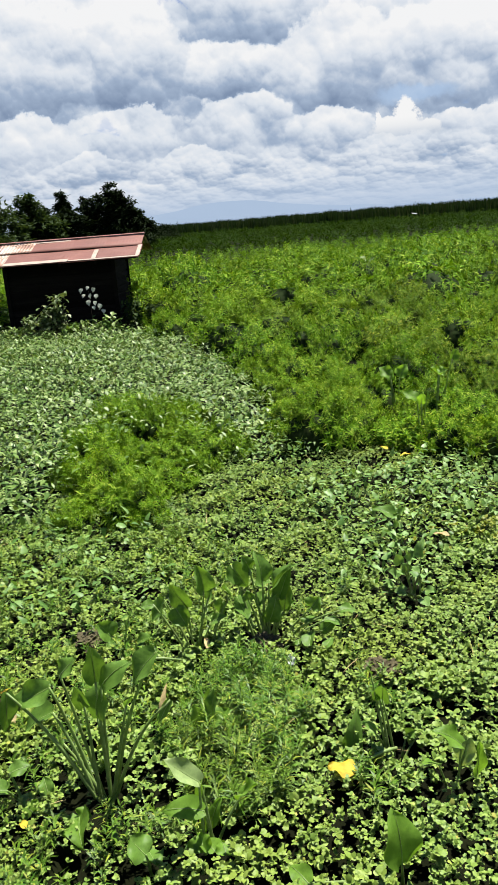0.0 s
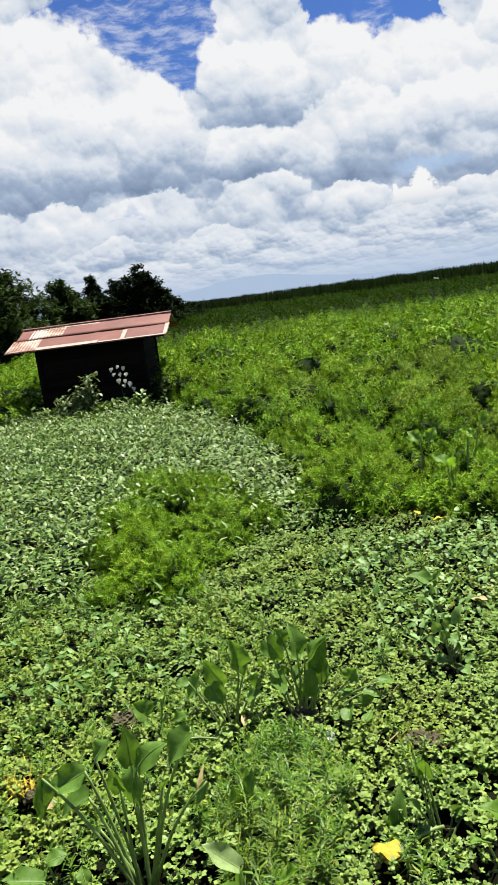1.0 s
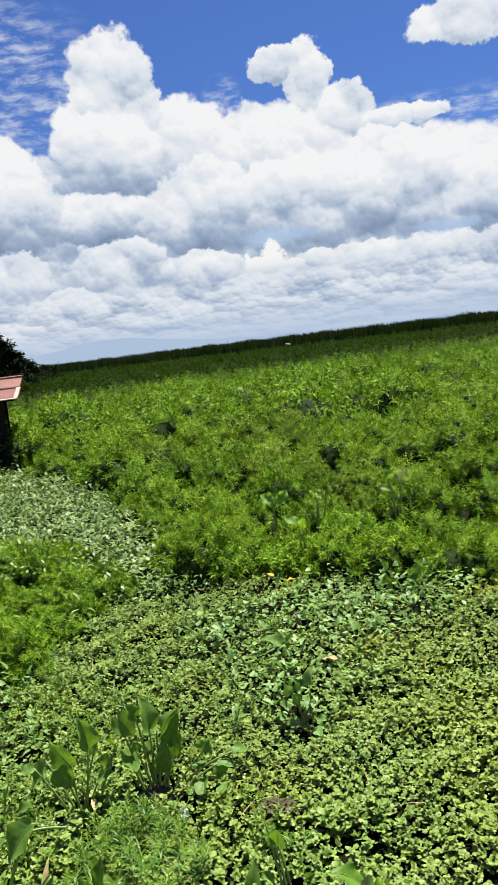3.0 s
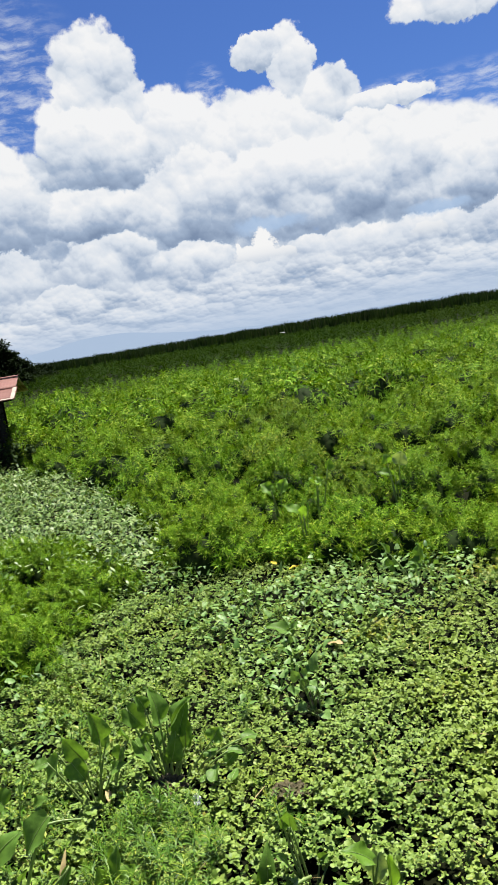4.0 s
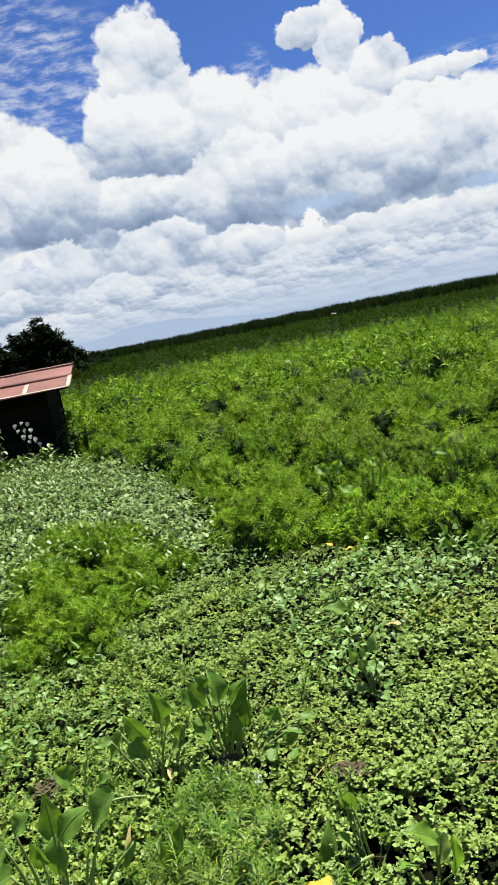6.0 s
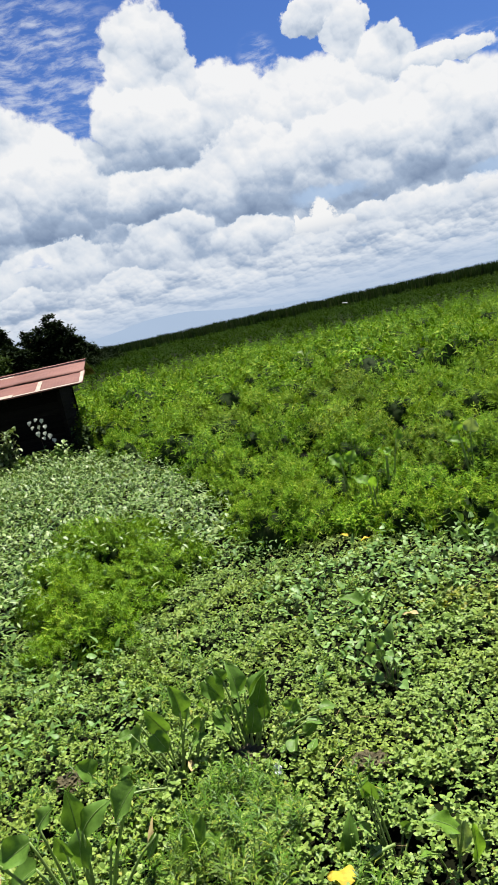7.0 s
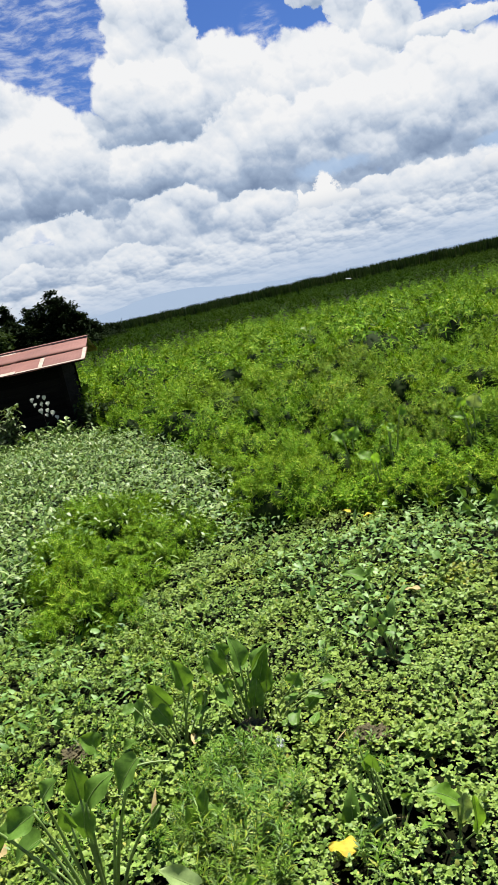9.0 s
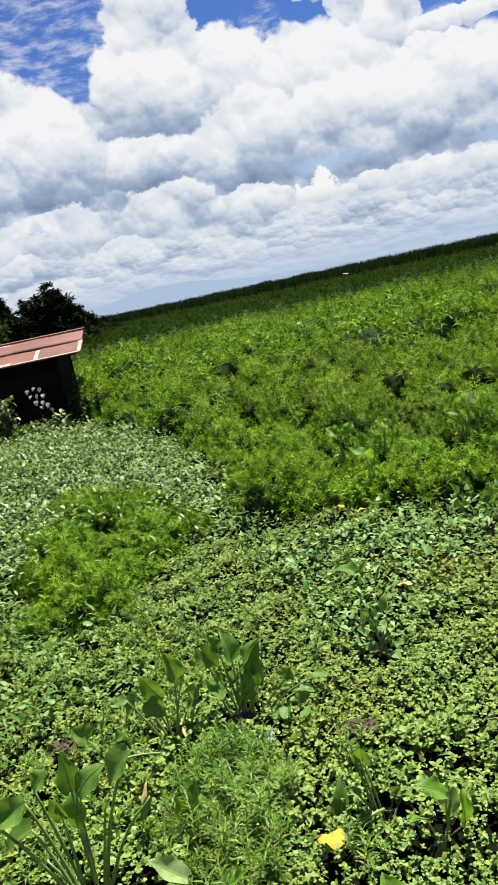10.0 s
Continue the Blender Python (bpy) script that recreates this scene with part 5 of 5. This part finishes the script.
    leafy_plant(-0.83, 3.70, [(-0.077, -0.026, 0.143, -0.137, -0.032, 0.234, 0.123), (-0.006, -0.01, 0.148, 0.056, -0.018, 0.268, 0.079), (0.061, -0.043, 0.105, 0.139, -0.063, 0.16, 0.07), (-0.061, 0.042, 0.073, -0.118, 0.002, 0.066, 0.066)],
                "broad-leaved water plant with spread leaves", 10, M_VELVET, 0.007)
    leafy_plant(0.43, 2.80, [(-0.086, 0.012, 0.38, -0.104, -0.025, 0.431, 0.023), (-0.041, 0.03, 0.243, -0.034, -0.018, 0.354, 0.071), (-0.163, 0.024, -0.084, -0.206, -0.022, 0.226, 0.087), (-0.08, -0.047, 0.132, -0.099, -0.07, 0.231, 0.042), (0.061, 0.044, 0.054, 0.087, 0.012, 0.103, 0.038)],
                "water plant with long leaning stalk and folded leaves", 11, M_VELVET, 0.007)
    leafy_plant(0.62, 2.57, [(0.065, 0.029, 0.208, 0.021, -0.012, 0.093, 0.075), (0.031, -0.001, 0.203, -0.05, -0.015, 0.304, 0.083), (0.078, -0.05, 0.099, 0.081, -0.083, 0.261, 0.056), (-0.059, -0.003, 0.123, -0.128, -0.041, 0.179, 0.048)],
                "water plant with a pale leaf lit by the sun", 12, M_LUSH, 0.007)
    leafy_plant(0.36, 2.15, [(-0.020, -0.010, 0.080, -0.010, -0.010, 0.300, 0.138), (-0.340, -0.050, 0.060, -0.400, 0.030, 0.090, 0.066)],
                "water plant with one broad translucent leaf", 13, M_LUSH, 0.008)
    leafy_plant(0.87, 5.10, [(-0.040, -0.040, 0.150, -0.170, 0.015, 0.250, 0.097), (-0.010, -0.010, 0.120, -0.010, -0.038, 0.220, 0.103), (0.190, -0.040, 0.270, 0.180, -0.069, 0.340, 0.062)],
                "pair of broad leaves rising from the mat", 14, M_VELVET, 0.007)
    leafy_plant(0.79, 4.20, [(0.040, -0.030, 0.250, 0.020, -0.020, 0.360, 0.071), (-0.080, -0.040, 0.220, -0.110, -0.076, 0.300, 0.057), (-0.040, 0.000, 0.260, -0.050, -0.015, 0.320, 0.053), (-0.030, 0.050, 0.120, -0.050, 0.028, 0.180, 0.066), (0.040, 0.000, 0.130, -0.020, 0.011, 0.160, 0.058), (-0.120, -0.010, 0.060, -0.180, -0.010, 0.080, 0.070), (-0.060, -0.080, 0.060, -0.120, -0.100, 0.090, 0.064), (0.050, -0.090, 0.060, 0.110, -0.160, 0.090, 0.053), (0.020, -0.180, 0.060, 0.020, -0.280, 0.090, 0.063), (-0.100, -0.010, 0.130, -0.140, -0.034, 0.170, 0.053), (-0.020, -0.010, 0.220, -0.060, -0.023, 0.250, 0.058)],
                "leafy water plant with bluish arrow leaves", 15, M_ARROW, 0.006)
    leafy_plant(1.47, 7.24, [(-0.020, 0.040, 0.440, -0.150, 0.073, 0.520, 0.127), (0.010, 0.000, 0.400, 0.010, -0.051, 0.520, 0.090), (0.050, -0.020, 0.440, 0.080, -0.047, 0.540, 0.069)],
                "broad-leaved water plant standing in the marsh bushes", 16, M_LUSH, 0.012)
    leafy_plant(1.79, 7.99, [(0.020, -0.030, 0.520, -0.060, -0.060, 0.600, 0.156), (0.050, 0.040, 0.520, 0.110, 0.014, 0.570, 0.135), (0.160, -0.040, 0.670, 0.200, -0.009, 0.770, 0.111)],
                "broad-leaved water plant standing in the marsh bushes", 17, M_LUSH, 0.012)
    leafy_plant(1.45, 8.43, [(-0.060, 0.010, 0.440, -0.190, 0.073, 0.570, 0.164), (0.040, -0.010, 0.420, 0.120, 0.034, 0.560, 0.131), (-0.050, 0.020, 0.390, -0.100, 0.037, 0.470, 0.108)],
                "broad-leaved water plant standing in the marsh bushes", 18, M_LUSH, 0.012)
    leafy_plant(2.72, 8.00, [(0.050, 0.020, 0.560, 0.100, 0.012, 0.700, 0.166), (-0.100, -0.040, 0.610, -0.120, -0.069, 0.710, 0.119), (-0.050, 0.040, 0.470, -0.200, 0.084, 0.530, 0.092), (-0.010, 0.040, 0.450, -0.020, 0.029, 0.510, 0.083)],
                "pale broad-leaved water plant standing in the marsh bushes", 19, M_LUSH, 0.012)
    leafy_plant(2.09, 5.94, [(-0.170, 0.020, 0.110, -0.240, 0.055, 0.280, 0.053), (0.060, 0.010, 0.160, 0.080, 0.037, 0.290, 0.089), (0.070, 0.000, 0.120, -0.030, 0.009, 0.180, 0.082), (-0.200, 0.020, 0.270, -0.220, -0.006, 0.380, 0.063), (-0.010, 0.040, 0.040, 0.050, 0.040, 0.150, 0.061)],
                "broad-leaved water plant at the foot of the bushes", 20, M_VELVET, 0.009)
    leafy_plant(-2.10, 7.79, [(0.010, 0.050, 0.180, 0.000, 0.007, 0.290, 0.076), (0.180, -0.160, 0.060, 0.110, -0.040, 0.090, 0.114)],
                "small water plant rising from the weeds", 21, M_VELVET, 0.007)
    leafy_plant(-1.63, 7.67, [(0.000, 0.050, 0.220, 0.010, 0.059, 0.320, 0.096), (0.130, -0.050, 0.280, 0.190, -0.033, 0.300, 0.056)],
                "small water plant rising from the weeds", 22, M_VELVET, 0.007)
    leafy_plant(2.87, 20.3, [(-0.05, 0, 0.98, -0.22, -0.05, 1.12, 0.20), (0.05, 0, 0.96, 0.20, -0.05, 1.06, 0.18), (0, 0, 0.9, 0.05, -0.1, 1.02, 0.14)],
                "pale broad-leaved plant rising above the marsh bushes", 41, M_SILVER, 0.012)


plants()


# ---------------------------------------------------------------- shrubs by the hut
def shrub(x, y, r, h, n, leaf, mat, label, seed):
    gn = np.random.default_rng(seed)
    g = random.Random(seed)
    root = thing("shrub", (x, y, 0), label, "shrub")
    v, f = [], []
    for k in range(7):
        a = k * 0.9
        limb(v, f, (0, 0, -0.05), (r * 0.7 * math.cos(a), r * 0.7 * math.sin(a), h * g.uniform(0.6, 0.95)), 0.012, 0.004, 5, 0.03, g)
    part("stem", mesh_of("stem", v, f, M_BARK), M_BARK, root)
    d = gn.normal(size=(n, 3))
    d /= np.linalg.norm(d, axis=1)[:, None]
    p = d * gn.uniform(0.4, 1.05, (n, 1)) * (r, r, h * 0.5) + (0, 0, h * 0.52)
    p *= 1 + 0.2 * np.sin(p[:, :1] * 9 + seed) * np.cos(p[:, 2:] * 8)
    shapes = [blade(leaf, leaf * 0.55, 0.5, 0.25, 0.1, (0.3, 1.0, 0.8, 0.06)), blade(leaf * 0.8, leaf * 0.5, 0.3, 0.25, 0.0, (0.4, 1.0, 0.7, 0.06))]
    cr = scatter("foliage", shapes, p, gn.uniform(0, 6.283, n), gn.normal(-0.2, 0.5, n), gn.uniform(0.7, 1.3, n), mat)
    cr.parent = root
    return root


def hut_plants():
    shrub(-4.42, 17.0, 0.32, 0.96, 560, 0.115, M_PALE, "pale leafy shrub growing before the hut front", 301)
    shrub(-4.78, 16.9, 0.38, 0.58, 360, 0.11, M_PALE, "low pale leafy shrub in front of the hut", 302)
    shrub(-5.30, 16.9, 0.38, 0.42, 320, 0.11, M_SILVER, "low pale-leaved shrub in front of the hut", 303)
    shrub(-3.95, 17.0, 0.36, 0.42, 320, 0.12, M_SILVER, "low pale-leaved shrub in front of the hut", 304)
    shrub(-3.35, 17.0, 0.40, 0.44, 320, 0.12, M_SILVER, "low pale-leaved shrub in front of the hut", 305)
    shrub(-2.66, 17.5, 0.42, 0.78, 560, 0.12, M_TREE, "dark shrub beside the hut corner", 306)
    shrub(-2.2, 17.3, 0.46, 0.60, 560, 0.12, M_TREE, "dark shrub beside the hut corner", 307)
    shrub(-2.95, 18.9, 0.24, 1.10, 300, 0.11, M_BUSH, "tall weed beside the hut wall", 308)
    # a vine with large pale leaves on the dark wall
    root = thing("vine", (-3.62, 17.15, 0.0), "climbing vine with large pale leaves on the hut wall", "vine")
    g = random.Random(8)
    v, f = [], []
    limb(v, f, (0, 0, 0), (-0.05, 0.1, 0.55), 0.008, 0.006, 6, 0.02, g)
    limb(v, f, (-0.05, 0.1, 0.55), (-0.05, 0.08, 0.98), 0.006, 0.003, 6, 0.03, g)
    part("stem", mesh_of("stem", v, f, M_BARK), M_BARK, root)
    for k, (dx, z, L) in enumerate(((-0.16, 0.98, 0.13), (-0.03, 1.01, 0.10), (0.07, 0.98, 0.12), (-0.12, 0.86, 0.11), (-0.01, 0.86, 0.13), (0.10, 0.84, 0.12), (-0.06, 0.73, 0.15), (0.06, 0.70, 0.12), (0.15, 0.64, 0.15), (0.20, 0.52, 0.12), (0.02, 0.60, 0.10))):
        lv, lf, _ = broad_leaf(L * 0.92, L * 0.74, 0.15, -0.5, 400 + k, 1.5)
        ob = part("leaf", mesh_of("leaf", lv, lf, M_WHITISH), M_WHITISH, root)
        ob.matrix_local = pose(dx * 1.15, 0.02, 0.03 + z * 1.04, -50 + g.uniform(-12, 12), g.uniform(-15, 15), 180 + g.uniform(-35, 35))


hut_plants()


# ---------------------------------------------------------------- small things on the mat
def dead_leaf(x, y, z, L, W, head, mat, label, seed, tip=12, cup=0.35, curl=-0.5):
    v, f, _ = broad_leaf(L, W, cup, curl, seed)
    ob = new("fallen_leaf", mesh_of("fallen_leaf", v, f, mat))
    ob.matrix_world = pose(x, y, z, tip, 6, head)
    tagged(ob, label, "leaf")


def clod(x, y, r, seed):
    g = np.random.default_rng(seed)
    bm = bmesh.new()
    bmesh.ops.create_icosphere(bm, subdivisions=4, radius=r)
    for q in bm.verts:
        k = 1 + 0.6 * noise.noise(q.co * (1.8 / r) + Vector((seed, 0, 0))) + 0.45 * noise.noise(q.co * (6 / r)) + 0.2 * noise.noise(q.co * (15 / r))
        q.co = Vector((q.co.x * k, q.co.y * k * 0.9, q.co.z * k * 0.42))
    ob = part("mud_clod", bm, M_CLOD)
    ob.location = (x, y, 0.05)
    tagged(ob, "crumbled brown mud clod among the plants", "mud")


def runner(a, b, r, bend, label):
    """A leaf stalk that has fallen over and lies on the mat."""
    v, f, _ = stalk_curve(a, b, r, r * 0.6, bend)
    tagged(new("fallen_stalk", mesh_of("fallen_stalk", v, f, M_STALK)), label, "stalk")


def small_things():
    runner((-0.80, 3.45, 0.10), (-0.49, 3.52, 0.06), 0.008, 0.03, "pale fallen leaf stalk lying on the floating plants")
    runner((0.43, 2.74, 0.07), (0.24, 2.63, 0.06), 0.008, 0.02, "green leaf stalk lying beside the yellow leaf")
    dead_leaf(0.235, 2.57, 0.10, 0.11, 0.105, 64, M_YELLOW, "fallen bright yellow leaf on the green mat", 514, 14, 0.12, -0.35)
    dead_leaf(1.06, 6.75, 0.12, 0.12, 0.05, 20, M_YELLOW, "yellowed leaf at the foot of the bushes", 502)
    dead_leaf(1.24, 6.62, 0.10, 0.09, 0.06, 100, M_YELLOW, "yellowed leaf at the foot of the bushes", 503)
    dead_leaf(1.15, 4.83, 0.08, 0.11, 0.06, 60, M_DRY, "withered tan leaf on the mat", 504)
    dead_leaf(-0.40, 3.62, 0.07, 0.13, 0.03, 5, M_DRY, "withered tan stalk end on the mat", 505)
    dead_leaf(-0.56, 2.95, 0.16, 0.13, 0.026, -12, M_DRY, "withered pale leaf beside a water plant", 506, 62)
    dead_leaf(-1.28, 3.10, 0.06, 0.14, 0.08, 40, M_DRY, "withered brown leaf on the mat", 507)
    dead_leaf(-1.02, 2.42, 0.07, 0.05, 0.04, 40, M_YELLOW, "small yellow leaf on the mat", 508)
    clod(-1.37, 3.23, 0.06, 21)
    g = np.random.default_rng(77)
    m = 46
    p = np.stack([-1.47 + g.normal(0, 0.045, m), 3.28 + g.normal(0, 0.05, m), np.full(m, 0.05)], 1)
    ob = scatter("dead_grass_tuft", [blade(0.11, 0.008, 0.5, 0.2, 0.1, (0.7, 1.0, 0.7, 0.1)), blade(0.08, 0.011, 0.7, 0.2, 0.1, (0.6, 1.0, 0.8, 0.1))], p,
                 g.uniform(0, 6.283, m), g.uniform(0.1, 1.0, m), g.uniform(0.7, 1.2, m), M_YELLOW)
    tagged(ob, "tuft of yellow dead grass on the mat", "grass", kind="stuff")
    clod(-1.06, 3.81, 0.085, 3)
    clod(0.47, 3.36, 0.085, 9)
    clod(-0.10, 3.66, 0.08, 14)
    # crushed pale scrap
    v, f, _ = broad_leaf(0.055, 0.04, 0.5, 0.8, 601)
    ob = new("plastic_scrap", mesh_of("plastic_scrap", v, f, M_SCRAP))
    sol = ob.modifiers.new("thickness", "SOLIDIFY")
    sol.thickness = 0.004
    ob.matrix_world = pose(0.03, 3.40, 0.075, 35, 0, 15)
    tagged(ob, "crumpled pale plastic scrap lying on the plants", "litter")
    # white metal sheet far out in the field
    bm = box(0.7, 0.35, 0.03, 0.008)
    ob = part("white_sheet", bm, M_WHITE)
    ob.matrix_world = pose(20.1, 100, 1.45, 18, 8, 12)
    tagged(ob, "pale metal sheet lying on the far meadow", "sheet")


small_things()
